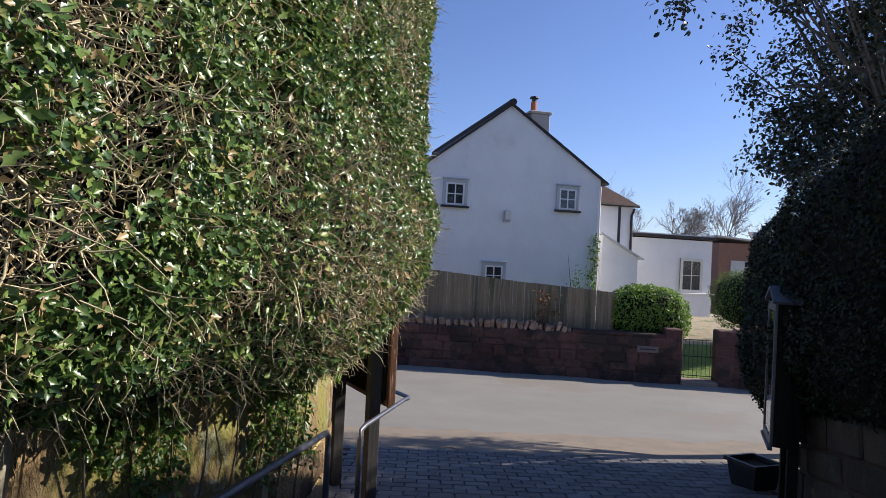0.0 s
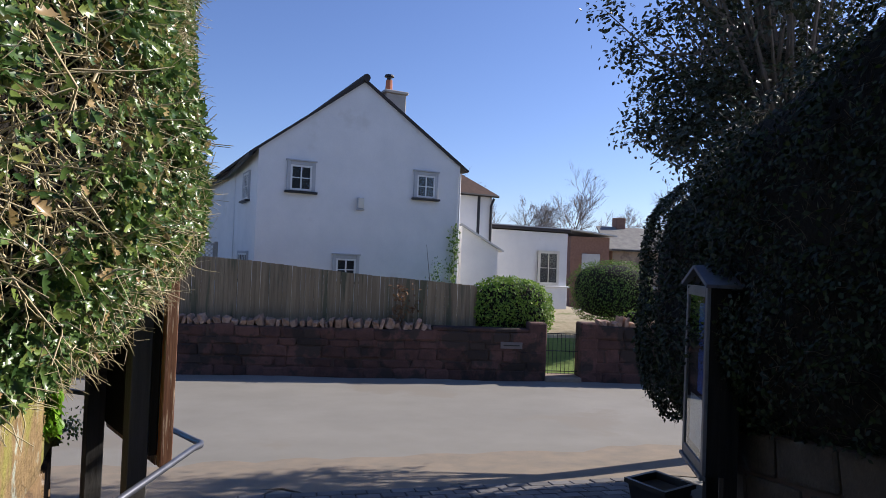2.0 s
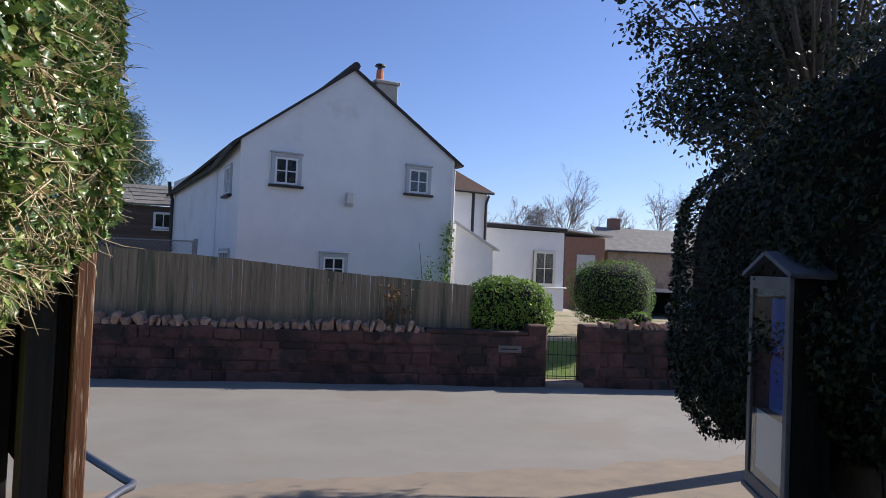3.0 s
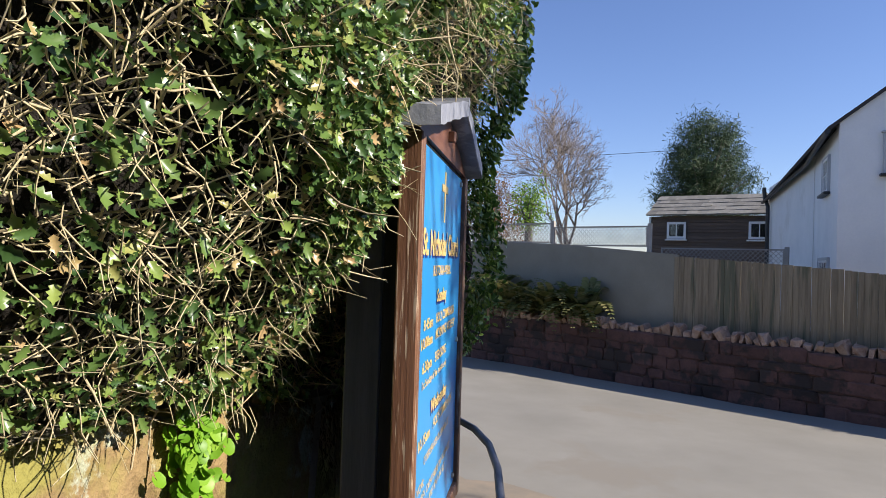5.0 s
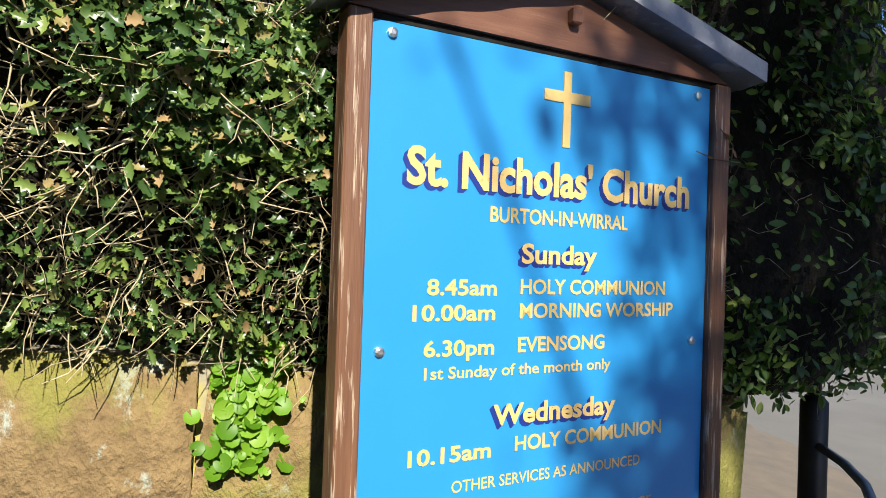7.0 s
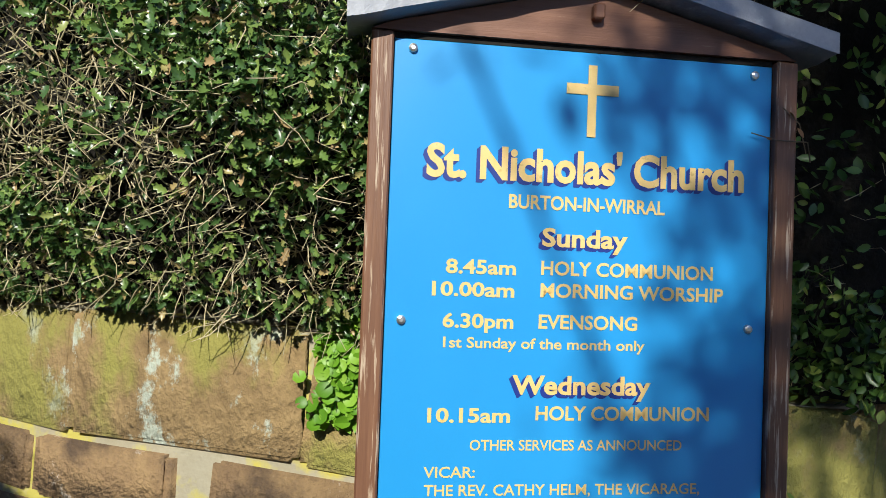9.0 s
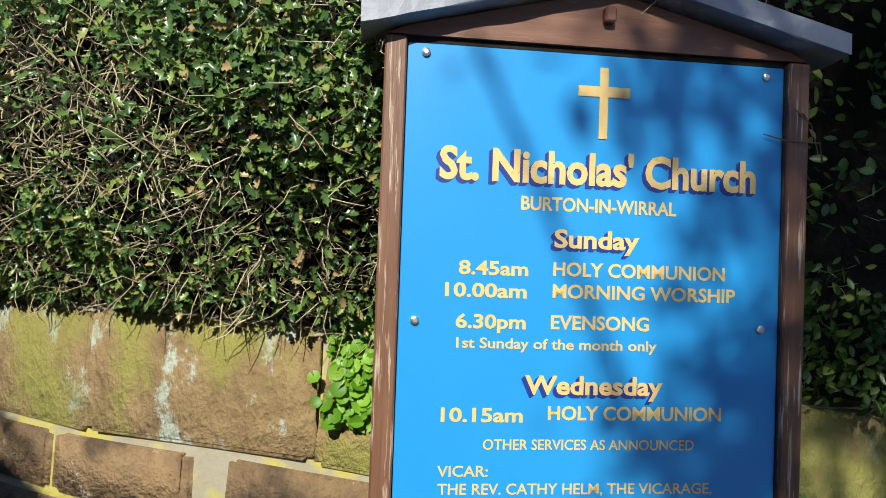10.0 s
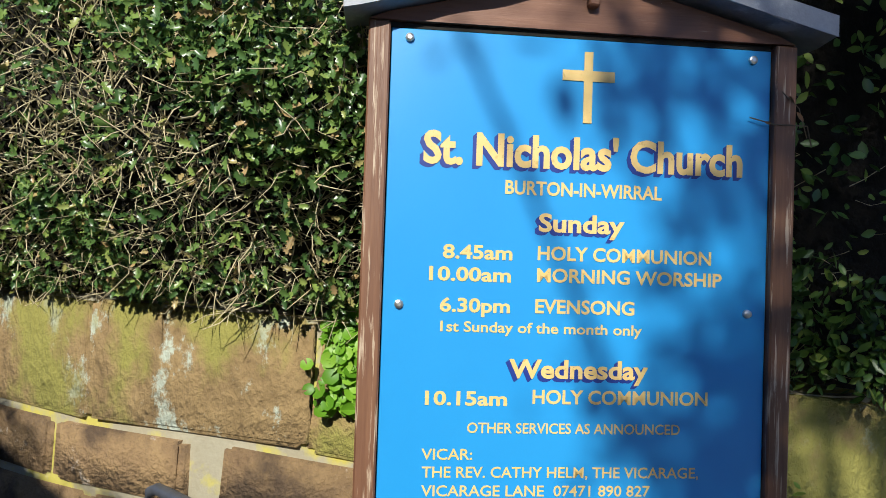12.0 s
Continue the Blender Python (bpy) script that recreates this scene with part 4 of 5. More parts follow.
sign = thing("church_notice_board", BOARDM, "blue church notice board with gold lettering and a lead roof", "notice board")
part("panel", boxes((0.002, 0.928, -0.004, 0.014, 0.6, 1.822), bev=0.002), M_BLUE, sign, "bright blue painted panel")
part("stile", boxes((-0.05, 0.0, -0.022, 0.04, 0.54, 1.832), bev=0.004), M_BROWN, sign, "brown stained timber upright")
part("stile", boxes((0.93, 0.985, -0.022, 0.04, 0.54, 1.832), bev=0.004), M_BROWN, sign, "brown stained timber upright")
part("bottom_rail", boxes((0.0, 0.93, -0.02, 0.05, 0.545, 0.598), bev=0.004), M_BROWN, sign)
part("backing", boxes((0.0, 0.93, 0.042, 0.084, 0.6, 1.9), bev=0.003), M_BLACKWOOD, sign)
# black strip added to stand for the shade in the open gap
part("gap_strip", boxes((0.0, 0.93, 0.0, 0.05, 1.824, 1.836)), M_BLACKWOOD, sign)
part("pediment", prism([(-0.05, 1.838), (0.985, 1.838), (0.94, 1.858), (0.475, 1.975), (0.0, 1.858)], -0.012, 0.05), M_BROWNH, sign, "brown stained triangular gable board")
part("peg", boxes((0.46, 0.487, -0.036, -0.01, 1.893, 1.93), bev=0.004), M_BROWNH, sign)
for u in (0.0, 0.83):
    b_ = Matrix(BOARDM) @ Vector((u, 0.12, 0))
    part("post", boxes((u, u + 0.1, 0.086, 0.186, zg(b_.x, b_.y) - 0.25, 1.88), bev=0.005), M_GREYWOOD, sign, "dark square timber post")


def lead_slope(x0, z0, x1, z1, y0, y1, t, seed):
    """A dressed lead sheet with a slightly rippled drip edge."""
    bm = bmesh.new()
    n, rows = 16, []
    for j, y in enumerate((y0, y0 + 0.006, (y0 + y1) / 2, y1)):
        for side in (0, 1):
            rows.append([])
            for i in range(n + 1):
                f = i / n
                w = noise.noise((f * 6 + seed, j * 0.7, side)) * 0.006
                rows[-1].append(bm.verts.new((x0 + (x1 - x0) * f, y + (w if j < 2 else 0), z0 + (z1 - z0) * f + (t if side else 0) + w)))
    for a in range(0, 6, 2):
        for i in range(n):
            bm.faces.new((rows[a][i], rows[a][i + 1], rows[a + 2][i + 1], rows[a + 2][i]))
            bm.faces.new((rows[a + 1][i], rows[a + 3][i], rows[a + 3][i + 1], rows[a + 1][i + 1]))
        for i in (0, n):
            bm.faces.new((rows[a][i], rows[a + 1][i], rows[a + 3][i], rows[a + 2][i]))
    for a in (0, 6):
        for i in range(n):
            bm.faces.new((rows[a][i], rows[a][i + 1], rows[a + 1][i + 1], rows[a + 1][i]))
    return bm


part("roof_sheet", lead_slope(-0.105, 1.835, 0.48, 1.985, -0.075, 0.075, 0.05, 1), M_LEAD, sign, "grey dressed lead roof")
part("roof_sheet", lead_slope(0.48, 1.985, 1.05, 1.842, -0.075, 0.075, 0.05, 5), M_LEAD, sign, "grey dressed lead roof")
part("ridge_roll", tube([(0.48, -0.078, 2.03), (0.48, 0.075, 2.03)], 0.017, 8), M_LEAD, sign)


def words(text, u0, u1, z, cap, material, front=-0.0055, bold=0.012, name="lettering"):
    """A line of raised letters between u0 and u1 with its baseline at z and capitals of height cap."""
    cu = bpy.data.curves.new("words", "FONT")
    cu.body, cu.size, cu.offset, cu.extrude, cu.resolution_u = text, 1.0, bold, 0.0, 3
    tmp = bpy.data.objects.new("words", cu)
    scene.collection.objects.link(tmp)
    me = bpy.data.meshes.new_from_object(tmp.evaluated_get(bpy.context.evaluated_depsgraph_get()))
    bpy.data.objects.remove(tmp)
    co = np.empty(len(me.vertices) * 3)
    me.vertices.foreach_get("co", co)
    co = co.reshape(-1, 3)
    lo, hi = co[:, 0].min(), co[:, 0].max()
    out = np.column_stack([u0 + (co[:, 0] - lo) / (hi - lo) * (u1 - u0), np.full(len(co), front), z + co[:, 1] * cap / 0.73])
    polys = [tuple(p.vertices) for p in me.polygons]
    bpy.data.meshes.remove(me)
    spans = sorted((min(co[i, 0] for i in p), max(co[i, 0] for i in p)) for p in polys)
    cuts, reach = [], spans[0][1]
    for a, b in spans:
        if a - reach > 0.14:
            cuts.append((a + reach) / 2)
        reach = max(reach, b)
    for k in range(len(cuts) + 1):
        l, r = ([-9] + cuts)[k], (cuts + [99])[k]
        mine = [p for p in polys if l < co[p[0], 0] < r]
        ids = sorted({i for p in mine for i in p})
        to = {i: j for j, i in enumerate(ids)}
        part(name, ([out[i] for i in ids], [tuple(to[i] for i in p) for p in mine]), material, sign)


def shaded(text, u0, u1, z, cap, bold):
    for k in range(1, 5):
        words(text, u0 - 0.0022 * k, u1 - 0.0022 * k, z - 0.002 * k, cap, M_NAVY, -0.0052 + 0.0001 * k, bold, "letter_shadow")
    words(text, u0, u1, z, cap, M_GOLD, -0.0062, bold)


shaded("St. Nicholas' Church", 0.085, 0.86, 1.513, 0.076, 0.034)
words("BURTON-IN-WIRRAL", 0.28, 0.66, 1.447, 0.033, M_GOLD, bold=0.024)
shaded("Sunday", 0.362, 0.57, 1.362, 0.043, 0.03)
words("8.45am", 0.138, 0.302, 1.292, 0.033, M_GOLD, bold=0.026)
words("HOLY COMMUNION", 0.362, 0.787, 1.295, 0.033, M_GOLD, bold=0.024)
words("10.00am", 0.108, 0.3, 1.24, 0.033, M_GOLD, bold=0.026)
words("MORNING WORSHIP", 0.362, 0.815, 1.243, 0.033, M_GOLD, bold=0.024)
words("6.30pm", 0.135, 0.3, 1.168, 0.033, M_GOLD, bold=0.026)
words("EVENSONG", 0.36, 0.6, 1.17, 0.033, M_GOLD, bold=0.024)
words("1st Sunday of the month only", 0.138, 0.62, 1.122, 0.025, M_GOLD, bold=0.018)
shaded("Wednesday", 0.302, 0.638, 1.018, 0.044, 0.03)
words("10.15am", 0.108, 0.3, 0.952, 0.033, M_GOLD, bold=0.026)
words("HOLY COMMUNION", 0.36, 0.787, 0.958, 0.033, M_GOLD, bold=0.024)
words("OTHER SERVICES AS ANNOUNCED", 0.208, 0.72, 0.888, 0.025, M_GOLD, bold=0.013)
words("VICAR:", 0.104, 0.222, 0.826, 0.026, M_GOLD, bold=0.013)
words("THE REV. CATHY HELM, THE VICARAGE,", 0.106, 0.768, 0.785, 0.026, M_GOLD, bold=0.013)
words("VICARAGE LANE  07471 890 827", 0.106, 0.65, 0.742, 0.026, M_GOLD, bold=0.013)
part("cross", boxes((0.461, 0.482, -0.0065, -0.0042, 1.622, 1.792)), M_GOLD, sign, "gold cross")
part("cross_arm", boxes((0.409, 0.461, -0.0065, -0.0042, 1.722, 1.747), (0.482, 0.536, -0.0065, -0.0042, 1.722, 1.747)), M_GOLD, sign, "gold cross")
for u, z in ((0.045, 1.8), (0.88, 1.797), (0.04, 1.182), (0.88, 1.18), (0.045, 0.64), (0.88, 0.64)):
    part("screw", tube([(u, -0.004, z), (u, -0.011, z), (u, -0.013, z)], [0.011, 0.01, 0.005], 10), M_STEEL, sign, "round steel screw head")
twig = thing("dry_tendril", pose(0, 0, 0), "thin dry brown tendril hooked over the board frame", "twig")
part("stem", tube([BOARDM @ Vector(p) for p in ((1.06, 0.03, 1.6), (1.0, -0.04, 1.635), (0.93, -0.02, 1.64), (0.87, -0.015, 1.655))], 0.0016, 4), M_TWIGD, twig)
part("stem", tube([BOARDM @ Vector(p) for p in ((1.04, 0.02, 1.62), (0.985, -0.03, 1.68), (0.955, -0.025, 1.71), (0.93, -0.015, 1.74))], 0.0013, 4), M_TWIGD, twig)
leaves("dry_leaves", OVAL, np.array([tuple(BOARDM @ Vector(p)) for p in ((0.905, -0.02, 1.645), (0.97, -0.035, 1.69), (0.975, -0.035, 1.67))]), rand_turns(np.tile([0.9, 0.4, 0.1], (3, 1)), 0.4, np.random.default_rng(2)), np.array([0.015, 0.025, 0.03]), M_RUSSET, twig)

# ---- glazed notice case on the other side of the path ----
CASE = pose(3.16, 5.79, 0, 0, 0, -113) @ Matrix.Diagonal((1.1, 0.85, 1, 1))
case = thing("glazed_notice_case", CASE, "black timber notice case with a glazed front and small pitched roof", "notice case")
part("case_back", boxes((0, 0.56, 0.1, 0.14, 0.35, 1.58)), M_BLACKWOOD, case)
part("pin_board", boxes((0.025, 0.535, 0.017, 0.098, 0.375, 1.555)), M_BLACKWOOD, case, "dark pin board")
part("case_side", boxes((0, 0.025, 0.0, 0.1, 0.35, 1.58)), M_BLACKWOOD, case)
part("case_side", boxes((0.535, 0.56, 0.0, 0.1, 0.35, 1.58)), M_BLACKWOOD, case)
part("case_top", boxes((0.025, 0.535, 0.0, 0.1, 1.555, 1.58)), M_BLACKWOOD, case)
part("case_bottom", boxes((0.025, 0.535, 0.0, 0.1, 0.35, 0.375)), M_BLACKWOOD, case)
door_ = part("door_frame", boxes((0, 0.05, -0.03, -0.002, 0.35, 1.58), (0.51, 0.56, -0.03, -0.002, 0.35, 1.58), (0.05, 0.51, -0.03, -0.002, 0.35, 0.42), (0.05, 0.51, -0.03, -0.002, 1.51, 1.58), bev=0.003), M_CASEPAINT, case, "dull grey door frame")
gp = part("pane", boxes((0.05, 0.51, -0.02, -0.015, 0.42, 1.51)), M_GLASS, case)
gp.visible_shadow = False
part("sill", boxes((-0.01, 0.57, -0.05, -0.004, 0.32, 0.348), bev=0.004), M_CASEPAINT, case)
part("notice", boxes((0.07, 0.24, 0.012, 0.016, 0.85, 1.45)), M_DARKROOM, case, "dark printed poster")
part("notice", boxes((0.25, 0.49, 0.012, 0.016, 0.84, 1.46)), M_POSTER, case, "blue poster")
part("notice", boxes((0.08, 0.49, 0.011, 0.016, 0.46, 0.8)), M_PAPER, case, "white paper notice")
part("gable_board", prism([(0.0, 1.585), (0.56, 1.585), (0.28, 1.69)], 0.0, 0.14), M_BLACKWOOD, case)
part("roof_sheet", slope_slab(-0.06, 1.575, 0.28, 1.7, -0.06, 0.2, 0.025), M_LEADD, case)
part("roof_sheet", slope_slab(0.62, 1.575, 0.28, 1.7, -0.06, 0.2, 0.025), M_LEADD, case)
for u in (0.03, 0.43):
    part("post", boxes((u, u + 0.1, 0.142, 0.24, -0.8, 1.56), bev=0.004), M_BLACKWOOD, case, "black timber post")

tub = thing("plant_tub", pose(3.5, 6.62, zg(3.5, 6.62) + 0.012, 0, 0, 20), "black square plant tub standing at the path edge", "plant tub")
bm = bmesh.new()
rings = []
for w, z in ((0.15, 0), (0.19, 0.27), (0.215, 0.27), (0.215, 0.31), (0.18, 0.31), (0.175, 0.25)):
    rings.append([bm.verts.new((sx * w, sy * w, z)) for sx, sy in ((-1, -1), (1, -1), (1, 1), (-1, 1))])
for a, b in zip(rings, rings[1:]):
    for k in range(4):
        bm.faces.new((a[k], a[(k + 1) % 4], b[(k + 1) % 4], b[k]))
bm.faces.new(rings[0])
part("pot", bm, M_BLACK, tub)
part("soil", boxes((-0.172, 0.172, -0.172, 0.172, 0.2, 0.25)), M_DIRT, tub)

# ---- handrail and pole ----
rail = thing("handrail", pose(0, 0, 0), "grey tubular metal handrail bent round beside the notice board", "handrail")
run = [(-0.53, 4.38, -0.25), (-0.53, 4.38, 0.5), (-0.525, 4.41, 0.56), (-0.5, 4.46, 0.585), (-0.25, 5.5, 0.553)]
part("rail", tube(run + [(-0.222, 5.57, 0.548), (-0.225, 5.61, 0.55), (-0.26, 5.64, 0.555), (-0.5, 5.98, 0.57), (-0.75, 6.36, 0.59), (-0.95, 6.61, 0.6), (-1.14, 6.77, 0.61), (-1.4, 6.9, 0.62), (-1.65, 6.98, 0.62), (-1.9, 7.02, 0.62)], 0.018, 10), M_RAIL, rail, smooth=True)
near = thing("handrail", pose(0, 0, 0), "sloping grey tubular metal handrail beside the churchyard wall", "handrail")
part("rail", tube([(-0.62, 3.43, -0.3), (-0.62, 3.43, 0.72), (-0.62, 3.41, 0.79), (-0.625, 3.36, 0.825), (-0.72, 2.3, 0.95), (-0.95, 0.1, 1.2), (-1.1, -1.2, 1.34)], 0.018, 10), M_RAIL, near, smooth=True)
part("post", tube([(-0.8, 1.5, -0.2), (-0.8, 1.5, 1.03)], 0.018, 8), M_RAIL, near, smooth=True)
pole = thing("black_post", pose(-1.93, 7.02, zg(-1.93, 7.02)), "black tubular steel post with a wider sleeved base", "post")
zp = -zg(-1.93, 7.02)
part("sleeve", tube([(0, 0, -0.2), (0, 0, 0.8 + zp), (0, 0, 0.83 + zp)], [0.056, 0.056, 0.03], 16), M_BLACK, pole, smooth=True)
part("shaft", tube([(0, 0, 0.83 + zp), (0, 0, 1.9 + zp)], 0.028, 14), M_BLACK, pole, smooth=True)

# ---- plants on the near wall ----
ROUND = (np.array([(0, 0, -0.1)] + [(0.5 * math.cos(a) * (1 + 0.07 * (k % 2)), 0.5 * math.sin(a) * (1 + 0.07 * (k % 2)), 0.05) for k, a in enumerate(np.linspace(0.25, 6.03, 14))]), [(0, k, k + 1) for k in range(1, 14)])
penny = thing("pennywort_plant", pose(0, 0, 0), "bright green round-leaved pennywort growing from the stone wall", "plant")
g = np.random.default_rng(5)
n = 170
t = g.beta(1.6, 1.3, n)
cy = 4.93 + g.normal(0, 0.045, n) - 0.04 * (1 - t)
pl = np.column_stack([-0.82 - 0.3 * (cy - 4.9) + g.uniform(-0.02, 0.05, n), cy, 0.78 + 0.36 * t])
leaves("leaves", ROUND, pl, rand_turns(np.tile([0.9, 0.25, 0.45], (n, 1)), 0.3, g), g.uniform(0.018, 0.058, n), M_PENNY, penny)
me = stick_mesh(pl - np.array([0.045, 0, 0.02]), np.tile([0.8, 0, 0.4], (n, 1)), np.full(n, 0.05), np.full(n, 0.0015), g, 0.1)
me.materials.append(M_PENNY)
tagged(part("stems", me, M_PENNY, penny), kind="stuff")

low = thing("wall_creeper", pose(0, 0, 0), "small dark creeping plant on the shaded face of the stone wall", "plant")
n = 4200
i = g.integers(44, 60, n)
q = LINE_L[i] + nrm_l[i] * g.uniform(0.0, 0.13, (n, 1))
hz = np.array([wall_top_left(y) for y in q[:, 1]]) - np.abs(g.normal(0, 0.26, n))
keep = np.array([noise.noise((a[0] * 2, a[1] * 2.2, z * 2)) > 0.02 for a, z in zip(q, hz)])
leaves("leaves", OVAL, np.column_stack([q, hz])[keep], rand_turns(np.tile([0.9, 0, 0.4], (int(keep.sum()), 1)), 0.5, g), g.uniform(0.02, 0.04, int(keep.sum())), M_PRIVET, low)
for k in range(44, 60, 2):
    foot = LINE_L[k] + nrm_l[k] * 0.03
    up = [(foot[0] + 0.02 * j, foot[1] + 0.03 * (-1) ** j, wall_top_left(foot[1]) - 0.75 + 0.24 * j) for j in range(4)]
    part("stem", tube(up, [0.007, 0.006, 0.005, 0.003], 5), M_TWIGD, low)
low2 = thing("weed_clump", pose(0, 0, 0), "small green weed clump at the foot of the wall", "plant")
n = 260
pl = np.column_stack([-1.08 + g.normal(0, 0.07, n), 6.05 + g.normal(0, 0.09, n), 0.5 + np.abs(g.normal(0, 0.07, n))])
leaves("leaves", OVAL, pl, rand_turns(np.tile([0.8, 0, 0.6], (n, 1)), 0.5, g), g.uniform(0.02, 0.04, n), M_PRIVET, low2)


# ---- bushes, climbers and ferns beyond the road ----
def bush(name, c, r, n, material, size, label, square=2.0, twigmat=None, seed=1):
    th = thing(name, pose(*c), label, "bush")
    g = np.random.default_rng(seed)
    d = g.normal(0, 1, (n, 3))
    d /= (np.abs(d) ** square).sum(1, keepdims=True) ** (1 / square)
    lump = np.array([1 + 0.1 * noise.noise(Vector(v) * 2.3 + Vector((seed, 0, 0))) + 0.05 * noise.noise(Vector(v) * 6) for v in d])
    P = d * np.array(r) * (lump * (1 - np.abs(g.normal(0, 0.05, n))))[:, None]
    N = d / np.array(r)
    N /= np.linalg.norm(N, axis=1, keepdims=True)
    leaves("leaves", FOUR, P, rand_turns(N + [0, 0, 0.3], 0.6, g), g.uniform(*size, n), material, th)
    bm = bmesh.new()
    bmesh.ops.create_icosphere(bm, subdivisions=3, radius=1)
    for v in bm.verts:
        q = v.co.copy()
        s_ = (abs(q.x) ** square + abs(q.y) ** square + abs(q.z) ** square) ** (1 / square)
        v.co = Vector((q.x * r[0], q.y * r[1], q.z * r[2])) / s_ * 0.86
    # dark hull, coloured for the shade inside the bush
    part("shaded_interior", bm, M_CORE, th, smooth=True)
    return th


cb = far(-0.42, 0.95, 0.48)
bush("laurel_bush", cb, (1.12, 0.6, 0.84), 9000, M_BUSH, (0.05, 0.1), "bright green loose evergreen bush over the road wall", 2.6, seed=3)
bush("clipped_bush", (9.68, 18.95, 1.0), (1.14, 1.0, 0.9), 9000, M_BUSHD, (0.035, 0.07), "large rounded clipped green bush in the garden", 2.8, seed=4)
bush("garden_tuft", far(2.75, 0.5, 0.4), (0.35, 0.2, 0.22), 500, M_BUSH, (0.04, 0.08), "small bright green tuft on top of the wall", seed=6)
for k, (s, zc) in enumerate(((4.6, 0.5), (5.6, 0.55))):
    bush("wall_shrub", far(s, 0.75, zc), (0.5, 0.3, 0.3), 700, M_BUSHD, (0.04, 0.08), "low green shrub growing behind the road wall", seed=8 + k)

climber = thing("wall_climber", pose(0, 0, 0), "sparse green climber on the white house corner", "climber")
n = 520
hz = 2.75 * g.random(n) ** 1.2 - 0.1
u = GW - 0.05 - np.abs(g.normal(0, 0.12, n)) - (hz < 1.6) * g.random(n) * 0.12
P = np.array([tuple(HOUSE @ Vector((a, -0.06 - abs(g.normal(0, 0.06)), z))) for a, z in zip(u, hz)])
leaves("leaves", FOUR, P, rand_turns(np.tile([0.2, -0.9, 0.3], (n, 1)), 0.5, g), g.uniform(0.05, 0.12, n), M_BUSHD, climber)
part("stem", tube([HOUSE @ Vector((GW - 0.1, -0.05, z)) for z in (-0.5, 0.8, 1.8, 2.6)], [0.02, 0.015, 0.01, 0.005], 5), M_TWIGD, climber)
shrub2 = thing("wall_shrub", pose(0, 0, 0), "thin upright leafy shrub against the white gable", "shrub")
P, D = [], []
for k in range(26):
    z0 = g.uniform(0, 1.2)
    b = HOUSE @ Vector((GW - 0.75 + g.normal(0, 0.06), -0.25, z0))
    for j in range(14):
        P.append(tuple(b + Vector((g.normal(0, 0.08), g.normal(0, 0.05), 0.05 * j))))
P = np.array(P)
leaves("leaves", FOUR, P, rand_turns(np.tile([0.0, -0.7, 0.5], (len(P), 1)), 0.7, g), g.uniform(0.04, 0.09, len(P)), M_PRIVET, shrub2)
part("stem", tube([HOUSE @ Vector((GW - 0.75 - 0.1 * k, -0.25, z)) for k, z in enumerate((-0.5, 0.6, 1.4, 2.1))], [0.02, 0.014, 0.009, 0.004], 5), M_TWIGD, shrub2)
sapling = thing("wall_sapling", pose(*far(-3.3, 0.3, -0.02)), "thin brown-leaved sapling on the road wall against the fence", "sapling")
part("stem", tube([(0, 0, 0), (0.04, 0, 0.4), (-0.03, 0, 0.8), (0, 0, 1.1)], [0.012, 0.01, 0.007, 0.003], 5), M_TWIGD, sapling)
P = np.column_stack([g.normal(0, 0.11, 130), g.normal(-0.04, 0.06, 130), g.uniform(0.1, 1.1, 130)])
P[100:] += np.array([0.4, 0, -0.05]) * np.array([1, 1, 0.5])
leaves("leaves", OVAL, P, rand_turns(np.tile([0, -0.6, 0.6], (130, 1)), 0.6, g), g.uniform(0.07, 0.13, 130), M_RUSSET, sapling)


def fern(m, seed, n=16):
    th = thing("fern", m, "yellow-green fern hanging over the top of the road wall", "fern", "ferns on the wall")
    g = np.random.default_rng(seed)
    P, T, S = [], [], []
    stems = []
    for k in range(n):
        a = g.uniform(0, 6.28)
        out = Vector((math.cos(a), math.sin(a) * 0.7 - 0.45, 0))
        L, up = g.uniform(0.75, 1.25), g.uniform(1.2, 2.3)
        line = [out * (L * f) + Vector((0, 0, up * L * f - 1.5 * L * f * f * 0.9)) for f in np.linspace(0, 1, 16)]
        stems.append(line)
        for j in range(2, 16):
            d = (line[j] - line[j - 1]).normalized()
            sd = d.cross(Vector((0, 0, 1))).normalized()
            for sg in (1, -1):
                x = (sd * sg + d * 0.5).normalized()
                z = x.cross(d) * sg
                z.normalize()
                P.append(line[j])
                T.append(np.array([x, z.cross(x), z]).T)
                S.append(0.26 * (1 - (j / 16) ** 2) + 0.03)
    leaves("fronds", FOUR, np.array(P), np.array(T), np.array(S), M_FERN, th)
    for line in stems[:6]:
        part("stalk", tube(line[::5], 0.005, 3), M_FERN, th)


for k, s in enumerate((-15.5, -14.9, -14.2, -13.6, -12.9, -12.3, -11.8)):
    fern(pose(*far(s, 0.2 + 0.1 * (k % 2), 0.06), 0, 0, 0), 30 + k, 18)


# ---- trees ----
def limbs(p, d, L, r, depth, rng, out, tips, spread=0.6, up=0.15, kids=(2, 3), shrink=0.74):
    q = p + d * L
    mid = p + d * (L * 0.5) + Vector([rng.gauss(0, L * 0.05) for _ in range(3)])
    out.append((p, mid, q, r, r * 0.72))
    if depth == 0:
        tips.append(q)
        return
    for _ in range(rng.choice(kids)):
        nd = (d + Vector([rng.gauss(0, spread) for _ in range(3)]) + Vector((0, 0, up))).normalized()
        limbs(q if rng.random() < 0.6 else mid, nd, L * shrink * rng.uniform(0.75, 1.15), r * 0.66, depth - 1, rng, out, tips, spread, up, kids, shrink)


